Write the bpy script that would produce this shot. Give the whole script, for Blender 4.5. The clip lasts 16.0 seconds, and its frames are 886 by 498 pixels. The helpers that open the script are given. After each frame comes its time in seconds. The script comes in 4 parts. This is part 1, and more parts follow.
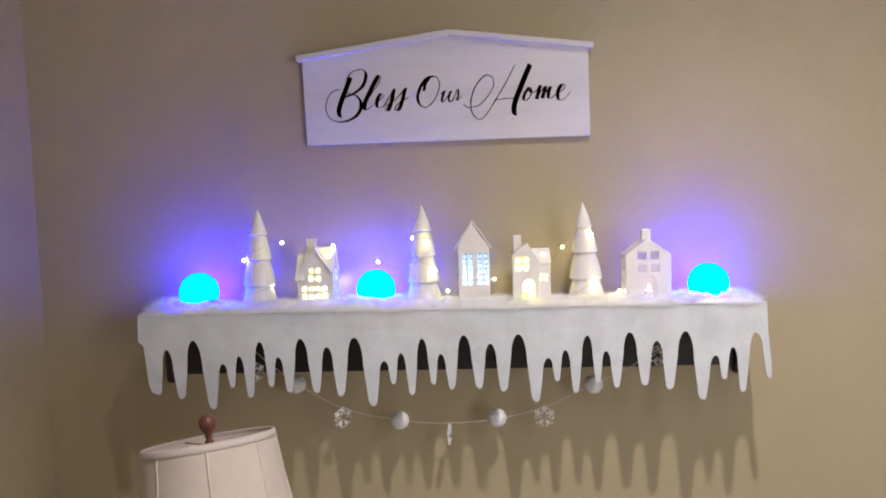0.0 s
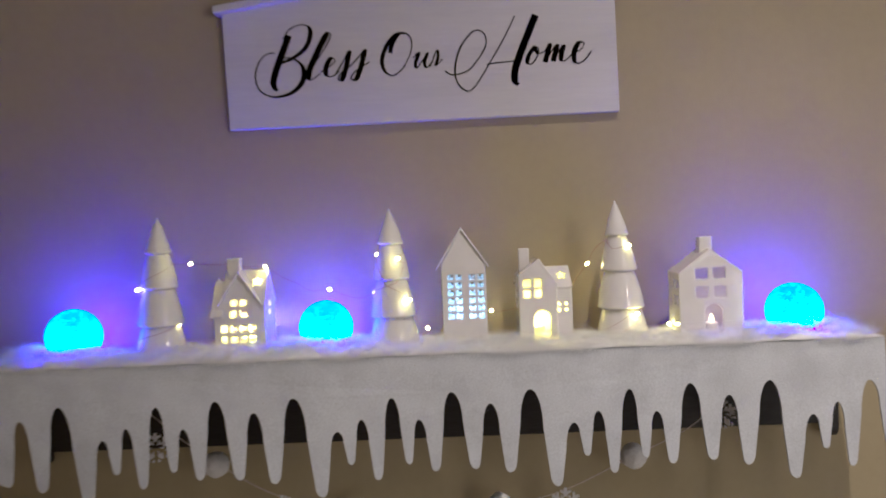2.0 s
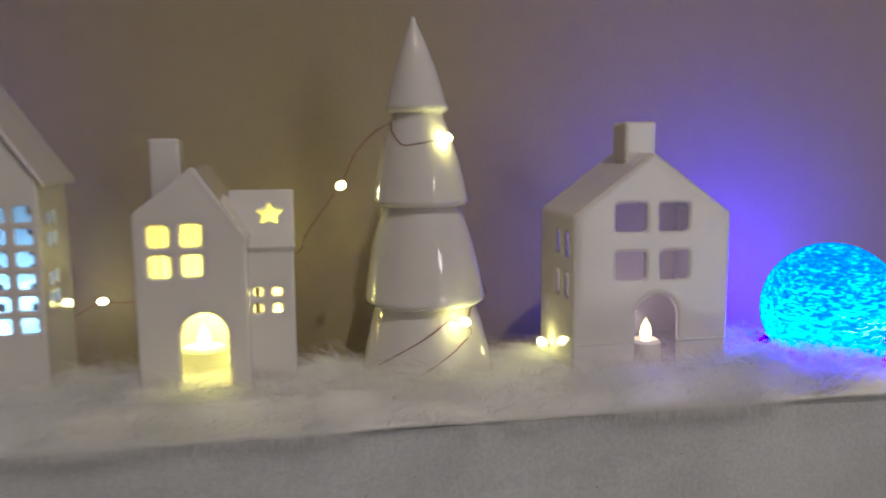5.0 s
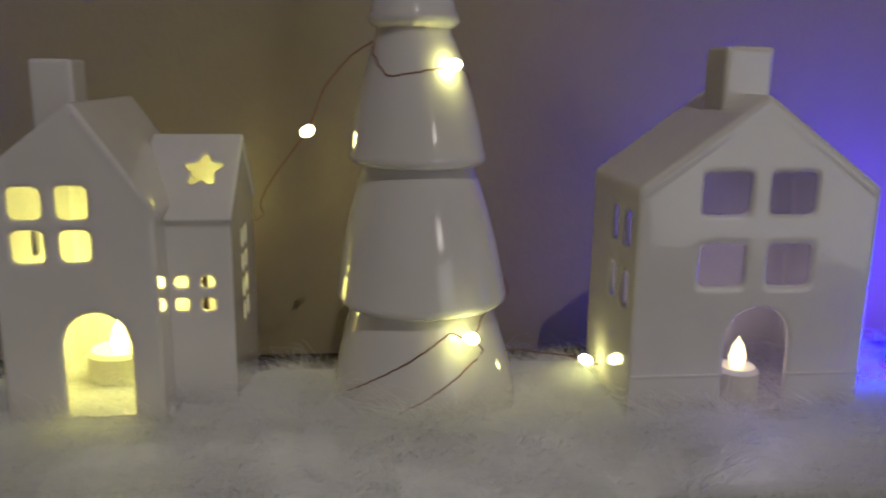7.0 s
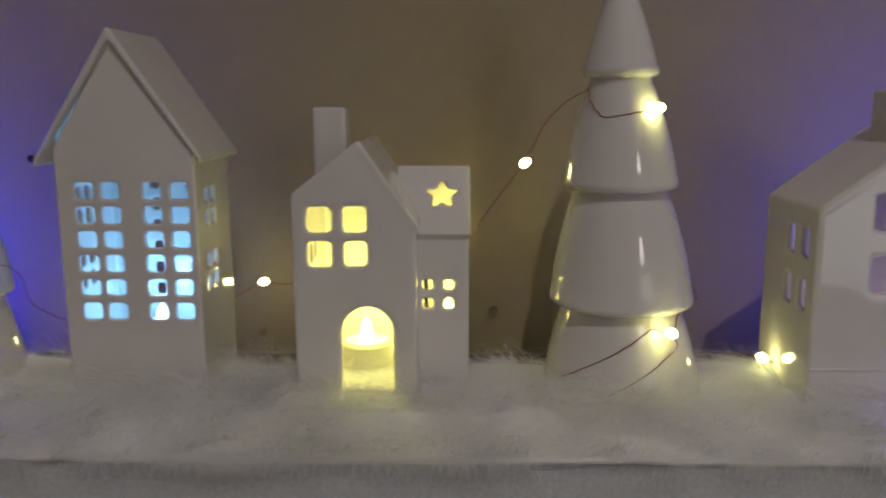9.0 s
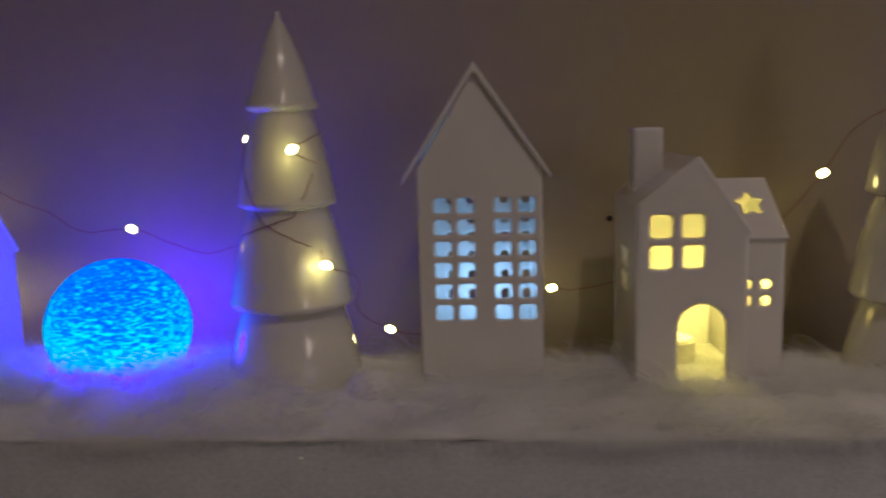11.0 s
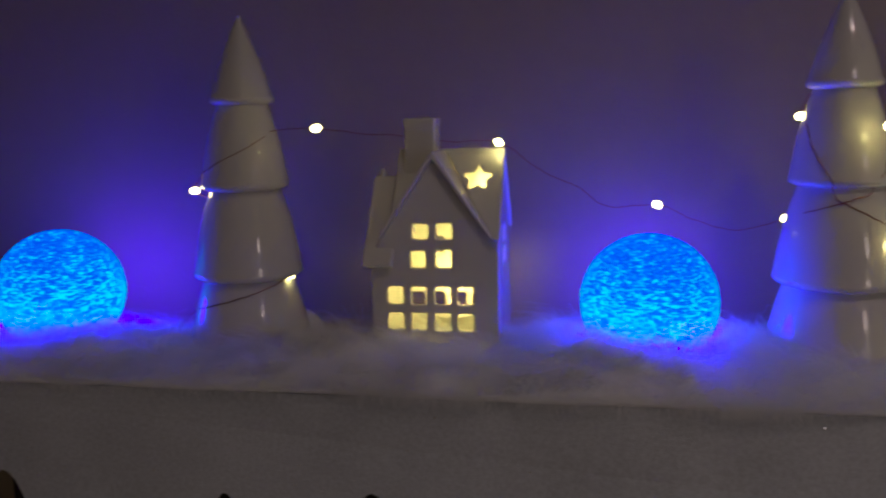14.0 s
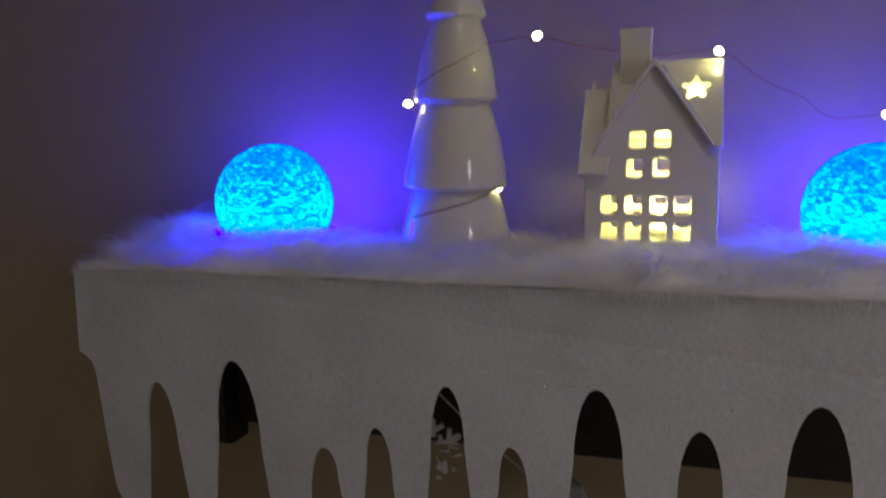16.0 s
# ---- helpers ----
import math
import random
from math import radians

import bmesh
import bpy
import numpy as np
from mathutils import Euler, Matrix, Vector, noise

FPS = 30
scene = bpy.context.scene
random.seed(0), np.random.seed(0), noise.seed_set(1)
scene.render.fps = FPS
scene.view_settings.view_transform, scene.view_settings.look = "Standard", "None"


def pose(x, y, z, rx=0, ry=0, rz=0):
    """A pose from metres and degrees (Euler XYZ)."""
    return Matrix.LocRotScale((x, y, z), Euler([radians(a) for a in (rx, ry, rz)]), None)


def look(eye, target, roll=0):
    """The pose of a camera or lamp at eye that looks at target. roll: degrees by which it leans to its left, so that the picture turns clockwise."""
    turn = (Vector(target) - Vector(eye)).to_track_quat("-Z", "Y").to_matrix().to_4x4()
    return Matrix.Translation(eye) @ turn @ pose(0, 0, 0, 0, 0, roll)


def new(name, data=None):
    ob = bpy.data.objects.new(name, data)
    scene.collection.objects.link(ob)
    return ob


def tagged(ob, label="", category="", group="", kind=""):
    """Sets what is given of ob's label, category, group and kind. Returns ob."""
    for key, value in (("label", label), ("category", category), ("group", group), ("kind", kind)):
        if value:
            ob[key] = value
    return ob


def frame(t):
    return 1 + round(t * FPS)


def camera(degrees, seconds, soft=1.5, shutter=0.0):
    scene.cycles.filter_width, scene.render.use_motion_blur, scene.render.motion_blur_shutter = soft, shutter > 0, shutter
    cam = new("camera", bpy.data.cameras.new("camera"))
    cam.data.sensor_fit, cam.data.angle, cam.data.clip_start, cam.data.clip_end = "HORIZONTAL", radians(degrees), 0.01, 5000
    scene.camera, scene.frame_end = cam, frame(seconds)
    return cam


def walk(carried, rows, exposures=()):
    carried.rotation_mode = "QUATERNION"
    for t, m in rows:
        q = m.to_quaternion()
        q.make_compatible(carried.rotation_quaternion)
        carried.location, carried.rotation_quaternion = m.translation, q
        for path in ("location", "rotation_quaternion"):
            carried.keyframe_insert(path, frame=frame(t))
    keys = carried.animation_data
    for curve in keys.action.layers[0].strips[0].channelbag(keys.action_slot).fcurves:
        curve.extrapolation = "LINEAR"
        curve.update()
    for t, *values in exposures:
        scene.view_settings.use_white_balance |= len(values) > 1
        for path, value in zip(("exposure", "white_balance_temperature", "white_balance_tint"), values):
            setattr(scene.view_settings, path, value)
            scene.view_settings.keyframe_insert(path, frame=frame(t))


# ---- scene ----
cam = camera(57.6, 16.0, soft=1.9, shutter=0.5)
PATH = [
    (0, (0.075, -2.132, 1.709), (-0.011, -0.142, 1.538), -1.6),
    (0.5, (0.106, -2.078, 1.691), (-0.018, -0.091, 1.5), -1.2),
    (1, (0.079, -1.933, 1.705), (-0.079, 0.052, 1.517), -0.9),
    (1.5, (0.027, -1.741, 1.681), (-0.058, 0.256, 1.591), -2.2),
    (2, (0.049, -1.55, 1.626), (0.023, 0.448, 1.548), -2.4),
    (2.5, (0.11, -1.35, 1.608), (0.026, 0.648, 1.552), -1.1),
    (3, (0.138, -1.19, 1.577), (0.053, 0.805, 1.472), -0.3),
    (3.5, (0.127, -1.006, 1.569), (0.192, 0.99, 1.466), -0.5),
    (4, (0.137, -0.873, 1.543), (0.448, 1.101, 1.459), -1.0),
    (4.5, (0.181, -0.779, 1.547), (0.563, 1.18, 1.423), -1.0),
    (4.6, (0.203, -0.752, 1.553), (0.582, 1.206, 1.401), -0.9),
    (6.8, (0.322, -0.491, 1.568), (0.541, 1.448, 1.128), 0.7),
    (7, (0.316, -0.494, 1.562), (0.511, 1.448, 1.128), 0.7),
    (7.5, (0.287, -0.508, 1.563), (0.423, 1.444, 1.147), 0.8),
    (8, (0.269, -0.521, 1.565), (0.363, 1.44, 1.183), 0.4),
    (8.2, (0.265, -0.53, 1.571), (0.342, 1.432, 1.191), 0.2),
    (10.3, (0.17, -0.629, 1.557), (-0.031, 1.339, 1.261), -0.0),
    (10.5, (0.145, -0.632, 1.565), (-0.009, 1.341, 1.271), -0.4),
    (11, (0.074, -0.636, 1.567), (-0.055, 1.339, 1.274), -1.6),
    (11.5, (-0.002, -0.636, 1.559), (-0.114, 1.34, 1.268), -1.1),
    (12, (-0.06, -0.629, 1.557), (-0.199, 1.345, 1.266), -1.4),
    (12.5, (-0.112, -0.63, 1.556), (-0.266, 1.345, 1.281), -1.5),
    (13, (-0.156, -0.648, 1.563), (-0.358, 1.324, 1.301), -1.4),
    (13.5, (-0.197, -0.667, 1.56), (-0.464, 1.298, 1.3), -1.1),
    (14, (-0.226, -0.679, 1.565), (-0.588, 1.263, 1.256), -1.3),
    (14.5, (-0.265, -0.685, 1.557), (-0.711, 1.241, 1.257), -1.2),
    (15, (-0.297, -0.694, 1.558), (-0.818, 1.212, 1.248), -1.2),
    (15.5, (-0.314, -0.718, 1.541), (-0.904, 1.174, 1.266), -0.8),
    (16, (-0.309, -0.716, 1.503), (-0.889, 1.173, 1.197), -1.0),
]
EXPOSURES = [(0, -0.27, 3730, 41), (1.5, -0.7, 3780, 42), (2.5, -1.15, 3780, 42), (3.5, -1.4, 3790, 41), (4, -1.8, 3780, 40), (4.5, -1.8, 3780, 40),
             (7, -2.4, 3700, 38), (8, -2.3, 3700, 38), (10.5, -2.52, 3940, 45), (11, -2.86, 4010, 48), (11.5, -3, 4070, 51), (12.5, -3.06, 4040, 49), (13.5, -3.25, 4030, 52),
             (14.5, -3.12, 3900, 50), (15, -3.03, 3900, 51), (15.5, -2.6, 3800, 44), (16, -2.15, 3800, 43)]
walk(cam, [(t, look(eye, target, roll)) for t, eye, target, roll in PATH], EXPOSURES)

# ---------------------------------------------------------------- light
world = bpy.data.worlds.new("world")
scene.world = world
world.use_nodes = True
world.node_tree.nodes["Background"].inputs[0].default_value = (1.0, 0.593, 0.132, 1)
world.node_tree.nodes["Background"].inputs[1].default_value = 0.02


def point_lamp(name, place, watts, colour, radius):
    data = bpy.data.lights.new(name, "POINT")
    data.energy, data.color, data.shadow_soft_size = watts, colour, radius
    ob = new(name, data)
    ob.location = place
    return ob


downlight = bpy.data.lights.new("recessed_downlight", "SPOT")
downlight.energy, downlight.color, downlight.shadow_soft_size = 350.0, (1.0, 0.637, 0.171), 0.026
downlight.spot_size, downlight.spot_blend = radians(96), 1.0
downlight_ob = new("recessed_downlight", downlight)
downlight_ob.matrix_world = look((0.51, -1.53, 3.30), (0.82, -0.9, 0.0))
point_lamp("side_room_lamp", (1.08, -1.54, 1.95), 24.0, (1.0, 0.642, 0.177), 0.12)
# Unseen light panel, added to fill the room and reflect in the glaze.
fill_panel = bpy.data.lights.new("room_fill_panel", "AREA")
fill_panel.shape, fill_panel.size, fill_panel.size_y, fill_panel.energy, fill_panel.color = "RECTANGLE", 2.3, 1.5, 78.0, (1.0, 0.701, 0.205)
fill_panel_ob = new("room_fill_panel", fill_panel)
fill_panel_ob.location, fill_panel_ob.rotation_euler = (2.25, -4.0, 1.35), (radians(90), 0, radians(32))
# the globes: place, and how high each stands over the deck on its base
BALLS = [(-0.636, -0.122, 0.006), (-0.186, -0.107, 0.002), (0.640, -0.138, 0.003)]
BALL_R = 0.0478
DECK = 1.388


def spot_lamp(name, place, turn, watts, colour, cone, blend):
    data = bpy.data.lights.new(name, "SPOT")
    data.energy, data.color, data.shadow_soft_size, data.spot_size, data.spot_blend = watts, colour, 0.005, radians(cone), blend
    ob = new(name, data)
    ob.location, ob.rotation_euler = place, (radians(turn), 0, 0)
    return ob


for bx, by, up in BALLS:
    point_lamp("globe_led", (bx, by - 0.005, DECK + up + 0.040), 12.0, (0.34, 0.0, 1.0), 0.020)
    # Two added spots per globe throw extra blue on the wall and snow.
    spot_lamp("globe_wall_spot", (bx, by + 0.040, DECK + up + 0.040), 88, 10.5, (0.44, 0.0, 1.0), 138, 1.0)
    spot_lamp("globe_snow_spot", (bx, by - 0.008, DECK + up + 0.062), 0, 240.0, (0.22, 0.0, 1.0), 132, 0.5)


# ---------------------------------------------------------------- materials
def material(name, colour, rough=0.5, metal=0.0, spots=None, grain=(40.0, 0.08), patches=(5.0, 0.06), bump=(200.0, 0.15, 0.001),
             coat=0.0, sheen=0.0, stretch=(1, 1, 1), spec=0.5, subsurface=0.0):
    """A principled material with variation at two scales and a fine relief."""
    m = bpy.data.materials.new(name)
    m.use_nodes = True
    t, n = m.node_tree, m.node_tree.nodes
    b = n["Principled BSDF"]
    coord, place = n.new("ShaderNodeTexCoord"), n.new("ShaderNodeMapping")
    place.inputs["Scale"].default_value = stretch
    t.links.new(coord.outputs["Object"], place.inputs["Vector"])

    def texture(scale, detail):
        x = n.new("ShaderNodeTexNoise")
        x.inputs["Scale"].default_value, x.inputs["Detail"].default_value = scale, detail
        t.links.new(place.outputs["Vector"], x.inputs["Vector"])
        return x.outputs["Fac"]

    def ranged(value, low, high):
        r = n.new("ShaderNodeMapRange")
        r.inputs["From Min"].default_value, r.inputs["From Max"].default_value = 0.3, 0.7
        r.inputs["To Min"].default_value, r.inputs["To Max"].default_value = low, high
        t.links.new(value, r.inputs["Value"])
        return r.outputs["Result"]

    product = n.new("ShaderNodeMath")
    product.operation = "MULTIPLY"
    t.links.new(ranged(texture(grain[0], 4), 1 - grain[1], 1 + grain[1]), product.inputs[0])
    t.links.new(ranged(texture(patches[0], 3), 1 - patches[1], 1 + patches[1]), product.inputs[1])
    mix = n.new("ShaderNodeMix")
    mix.data_type, mix.blend_type = "RGBA", "MULTIPLY"
    mix.inputs["Factor"].default_value = 1.0
    mix.inputs[6].default_value = (*colour, 1)
    t.links.new(product.outputs[0], mix.inputs[7])
    t.links.new(mix.outputs[2], b.inputs["Base Color"])
    t.links.new(ranged(texture(patches[0] * 3, 2), max(0.02, rough * 0.8), min(1, rough * 1.2)), b.inputs["Roughness"])
    b.inputs["Metallic"].default_value = metal
    b.inputs["Specular IOR Level"].default_value = spec
    b.inputs["Coat Weight"].default_value = coat
    b.inputs["Coat Roughness"].default_value = 0.03
    b.inputs["Sheen Weight"].default_value = sheen
    b.inputs["Subsurface Weight"].default_value = subsurface
    b.inputs["Subsurface Radius"].default_value = (0.004, 0.003, 0.002)
    relief = n.new("ShaderNodeBump")
    relief.inputs["Strength"].default_value, relief.inputs["Distance"].default_value = bump[1], bump[2]
    t.links.new(texture(bump[0], 3), relief.inputs["Height"])
    t.links.new(relief.outputs["Normal"], b.inputs["Normal"])
    return m


def glowing(name, colour, strength):
    m = bpy.data.materials.new(name)
    m.use_nodes = True
    n = m.node_tree.nodes
    n.remove(n["Principled BSDF"])
    e = n.new("ShaderNodeEmission")
    e.inputs[0].default_value, e.inputs[1].default_value = (*colour, 1), strength
    m.node_tree.links.new(e.outputs[0], n["Material Output"].inputs[0])
    return m


def crackle_glass(name):
    """Crackled glass: part of the lamps' light goes straight through; the glitter and the brightening towards the foot
    are painted into its emission.
    """
    m = bpy.data.materials.new(name)
    m.use_nodes = True
    t, n = m.node_tree, m.node_tree.nodes
    n.remove(n["Principled BSDF"])
    coord, place = n.new("ShaderNodeTexCoord"), n.new("ShaderNodeMapping")
    place.inputs["Scale"].default_value = (0.75, 0.75, 2.9)
    t.links.new(coord.outputs["Object"], place.inputs["Vector"])
    fine = n.new("ShaderNodeTexNoise")
    fine.inputs["Scale"].default_value, fine.inputs["Detail"].default_value, fine.inputs["Roughness"].default_value = 270, 2.5, 0.6
    t.links.new(place.outputs["Vector"], fine.inputs["Vector"])
    split = n.new("ShaderNodeSeparateXYZ")
    t.links.new(coord.outputs["Object"], split.inputs[0])
    low = n.new("ShaderNodeMapRange")
    low.inputs["From Min"].default_value, low.inputs["From Max"].default_value = -0.044, 0.028
    low.inputs["To Min"].default_value, low.inputs["To Max"].default_value = 0.30, -0.04
    t.links.new(split.outputs["Z"], low.inputs["Value"])
    swell = n.new("ShaderNodeMapRange")
    swell.inputs["From Min"].default_value, swell.inputs["From Max"].default_value = -0.04, 0.04
    swell.inputs["To Min"].default_value, swell.inputs["To Max"].default_value = 4.0, 1.5
    t.links.new(split.outputs["Z"], swell.inputs["Value"])
    clumps = n.new("ShaderNodeTexNoise")
    clumps.inputs["Scale"].default_value, clumps.inputs["Detail"].default_value = 34, 1
    t.links.new(coord.outputs["Object"], clumps.inputs["Vector"])

    def math_node(operation, a, b, c=None):
        x = n.new("ShaderNodeMath")
        x.operation = operation
        for socket, value in zip(x.inputs, (a, b, c)):
            if isinstance(value, (int, float)):
                socket.default_value = value
            elif value is not None:
                t.links.new(value, socket)
        return x.outputs[0]

    flakes = math_node("MULTIPLY_ADD", math_node("SUBTRACT", fine.outputs["Fac"], 0.5), swell.outputs[0], low.outputs[0])
    value = math_node("ADD", math_node("MULTIPLY_ADD", clumps.outputs["Fac"], 0.22, 0.40), flakes)
    ramp = n.new("ShaderNodeValToRGB")
    ramp.color_ramp.elements[0].position, ramp.color_ramp.elements[0].color = 0.32, (0.020, 0.105, 0.30, 1)
    ramp.color_ramp.elements[1].position, ramp.color_ramp.elements[1].color = 0.80, (0.10, 0.90, 0.33, 1)
    mid = ramp.color_ramp.elements.new(0.53)
    mid.color = (0.022, 0.180, 0.37, 1)
    t.links.new(value, ramp.inputs[0])
    e = n.new("ShaderNodeEmission")
    e.inputs[1].default_value = 9.5
    t.links.new(ramp.outputs[0], e.inputs[0])
    clear = n.new("ShaderNodeBsdfTransparent")
    clear.inputs[0].default_value = (0.45, 0.3, 1, 1)
    mix = n.new("ShaderNodeMixShader")
    mix.inputs[0].default_value = 0.82
    t.links.new(clear.outputs[0], mix.inputs[1])
    t.links.new(e.outputs[0], mix.inputs[2])
    t.links.new(mix.outputs[0], n["Material Output"].inputs[0])
    return m


PAINT = material("beige_wall_paint", (0.380, 0.328, 0.165), 0.7, grain=(60, 0.02), patches=(2.0, 0.035), bump=(260, 0.25, 0.001))
# The unseen walls and floor are kept pale to bounce light into shadows.
PLAIN = material("off_white_wall_paint", (0.66, 0.64, 0.60), 0.75, grain=(60, 0.02), patches=(2.0, 0.035))
CEIL = material("ceiling_paint", (0.75, 0.73, 0.7), 0.8)
FLOOR = material("pale_bounce_carpet", (0.62, 0.59, 0.55), 0.95, grain=(300, 0.12), bump=(400, 0.6, 0.003))
CERAMIC = material("white_glazed_ceramic", (0.76, 0.74, 0.71), 0.10, grain=(30, 0.02), patches=(18, 0.03), bump=(45, 0.14, 0.002), coat=0.6)
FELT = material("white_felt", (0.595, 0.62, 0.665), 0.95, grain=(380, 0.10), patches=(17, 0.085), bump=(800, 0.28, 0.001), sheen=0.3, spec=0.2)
SNOW = material("snow_fibre", (0.90, 0.90, 0.90), 0.9, grain=(120, 0.05), patches=(25, 0.06), bump=(160, 0.2, 0.002), sheen=0.2, spec=0.1)
DARK = material("dark_stained_wood", (0.016, 0.013, 0.012), 0.5, grain=(50, 0.4), stretch=(1, 8, 8))
SIGNWOOD = material("whitewashed_wood", (0.63, 0.615, 0.615), 0.6, grain=(70, 0.03), patches=(6, 0.05), bump=(90, 0.35, 0.001), stretch=(0.25, 3, 3))
INK = material("black_paint", (0.012, 0.011, 0.012), 0.5)
LINEN = material("cream_lampshade_linen", (0.60, 0.535, 0.43), 0.9, grain=(500, 0.07), patches=(12, 0.05), bump=(700, 0.4, 0.0006), sheen=0.2)
TRIM = material("cream_shade_trim", (0.60, 0.55, 0.47), 0.85, grain=(300, 0.1))
WALNUT = material("turned_walnut", (0.16, 0.065, 0.03), 0.35, grain=(80, 0.3), stretch=(1, 1, 0.3))
BRASS = material("aged_brass", (0.35, 0.24, 0.12), 0.4, metal=0.9)
COPPER = material("copper_wire", (0.30, 0.13, 0.07), 0.35, metal=0.8)
TWINE = material("cream_twine", (0.62, 0.55, 0.42), 0.9, grain=(900, 0.2))
WOOL = material("white_wool", (0.80, 0.79, 0.78), 0.95, grain=(300, 0.08), bump=(420, 0.9, 0.003), sheen=0.5)
FLAKE = material("white_painted_wood", (0.74, 0.73, 0.70), 0.7)
GLITTER = material("silver_glitter", (0.9, 0.9, 0.9), 0.12, metal=1.0)
PLASTIC = material("white_plastic", (0.75, 0.73, 0.66), 0.35)


def soft_fibre(name, colour):
    """Thin translucent polyester fibre."""
    m = bpy.data.materials.new(name)
    m.use_nodes = True
    t, n = m.node_tree, m.node_tree.nodes
    n.remove(n["Principled BSDF"])
    front, through_it, mix = n.new("ShaderNodeBsdfDiffuse"), n.new("ShaderNodeBsdfTranslucent"), n.new("ShaderNodeMixShader")
    front.inputs[0].default_value = through_it.inputs[0].default_value = (*colour, 1)
    mix.inputs[0].default_value = 0.45
    t.links.new(front.outputs[0], mix.inputs[1])
    t.links.new(through_it.outputs[0], mix.inputs[2])
    t.links.new(mix.outputs[0], n["Material Output"].inputs[0])
    return m


FIBRE = soft_fibre("polyester_fibre", (0.92, 0.92, 0.92))
LED = glowing("warm_led", (1.0, 0.69, 0.035), 205.0)
FLAME = glowing("house_glow", (1.0, 0.545, 0.025), 55.0)
FLAME_DIM = glowing("dim_candle_led", (1.0, 0.573, 0.070), 19.5)
FLAME_COOL = glowing("cool_candle_led", (0.75, 0.80, 0.34), 19.0)
GLOBE = crackle_glass("crackled_blue_glass")


# ---------------------------------------------------------------- building helpers
def part(name, bm, mat, parent=None, label="", smooth=False, origin=None):
    """Links a bmesh as one mesh object, under a thing or a part if one is given."""
    if origin:
        bmesh.ops.translate(bm, verts=bm.verts, vec=-Vector(origin))
    bmesh.ops.recalc_face_normals(bm, faces=bm.faces)
    me = bpy.data.meshes.new(name)
    bm.to_mesh(me)
    bm.free()
    me.materials.append(mat)
    if smooth:
        me.polygons.foreach_set("use_smooth", [True] * len(me.polygons))
    ob = new(name, me)
    if origin:
        ob.location = origin
    if parent:
        ob.parent = parent
        if origin:
            ob.location = Vector(origin) - world_place(parent)
        else:
            ob.location = -world_place(parent)
    if label:
        ob["label"] = label
    return ob


def world_place(ob):
    p = Vector(ob.location)
    while ob.parent:
        ob = ob.parent
        p += ob.location
    return p


def thing(name, place, label, category, group=""):
    ob = new(name)
    ob.location = place
    ob.empty_display_size = 0.02
    return tagged(ob, label, category, group)


def box(bm, lo, hi):
    r = bmesh.ops.create_cube(bm, size=1.0)["verts"]
    lo, hi = Vector(lo), Vector(hi)
    for v in r:
        v.co = Vector((lo[i] + (v.co[i] + 0.5) * (hi[i] - lo[i]) for i in range(3)))
    return r


def bevel_all(bm, width, segments=2):
    bmesh.ops.bevel(bm, geom=[e for e in bm.edges if e.is_manifold and e.calc_face_angle(0) > 0.5], offset=width, segments=segments, affect="EDGES", profile=0.5)


def panel(bm, outer, holes, m, thick):
    """A plate of that thickness with holes, drawn in its own x, y plane and set by the matrix m."""
    tmp = bmesh.new()
    edges = []
    for loop in (outer, *holes):
        vs = [tmp.verts.new((u, v, 0)) for u, v in loop]
        edges += [tmp.edges.new((vs[i], vs[(i + 1) % len(vs)])) for i in range(len(vs))]
    bmesh.ops.triangle_fill(tmp, use_beauty=True, use_dissolve=False, edges=edges, normal=(0, 0, 1))
    ext = bmesh.ops.extrude_face_region(tmp, geom=list(tmp.faces))["geom"]
    bmesh.ops.translate(tmp, verts=[g for g in ext if isinstance(g, bmesh.types.BMVert)], vec=(0, 0, thick))
    bmesh.ops.recalc_face_normals(tmp, faces=tmp.faces)
    bmesh.ops.transform(tmp, matrix=m, verts=tmp.verts)
    me = bpy.data.meshes.new("tmp")
    tmp.to_mesh(me)
    tmp.free()
    bm.from_mesh(me)
    bpy.data.meshes.remove(me)


def facing_front(y):
    """Plane x, z at depth y; the thickness goes back into the house."""
    return Matrix(((1, 0, 0, 0), (0, 0, 1, y), (0, 1, 0, 0), (0, 0, 0, 1)))


def facing_side(x):
    """Plane y, z at that x; the thickness goes to +x."""
    return Matrix(((0, 0, 1, x), (1, 0, 0, 0), (0, 1, 0, 0), (0, 0, 0, 1)))


def rect(u0, v0, u1, v1):
    return [(u0, v0), (u1, v0), (u1, v1), (u0, v1)]


def arch(u0, v0, u1, v1, n=10):
    r = (u1 - u0) / 2
    return [(u0, v0), (u1, v0)] + [((u0 + u1) / 2 + r * math.cos(math.pi * k / n), v1 - r + r * math.sin(math.pi * k / n)) for k in range(n + 1)]


def star(u, v, r):
    return [(u + (r if k % 2 == 0 else r * 0.45) * math.sin(math.pi * k / 5), v + (r if k % 2 == 0 else r * 0.45) * math.cos(math.pi * k / 5)) for k in range(10)]


def fused(ob, voxel=0.0011, rounds=5):
    """One cast piece with the soft edges of glazed ceramic."""
    r = ob.modifiers.new("fuse", "REMESH")
    r.mode, r.voxel_size, r.use_smooth_shade = "VOXEL", voxel, True
    s = ob.modifiers.new("soften", "SMOOTH")
    s.factor, s.iterations = 0.5, rounds
    return ob


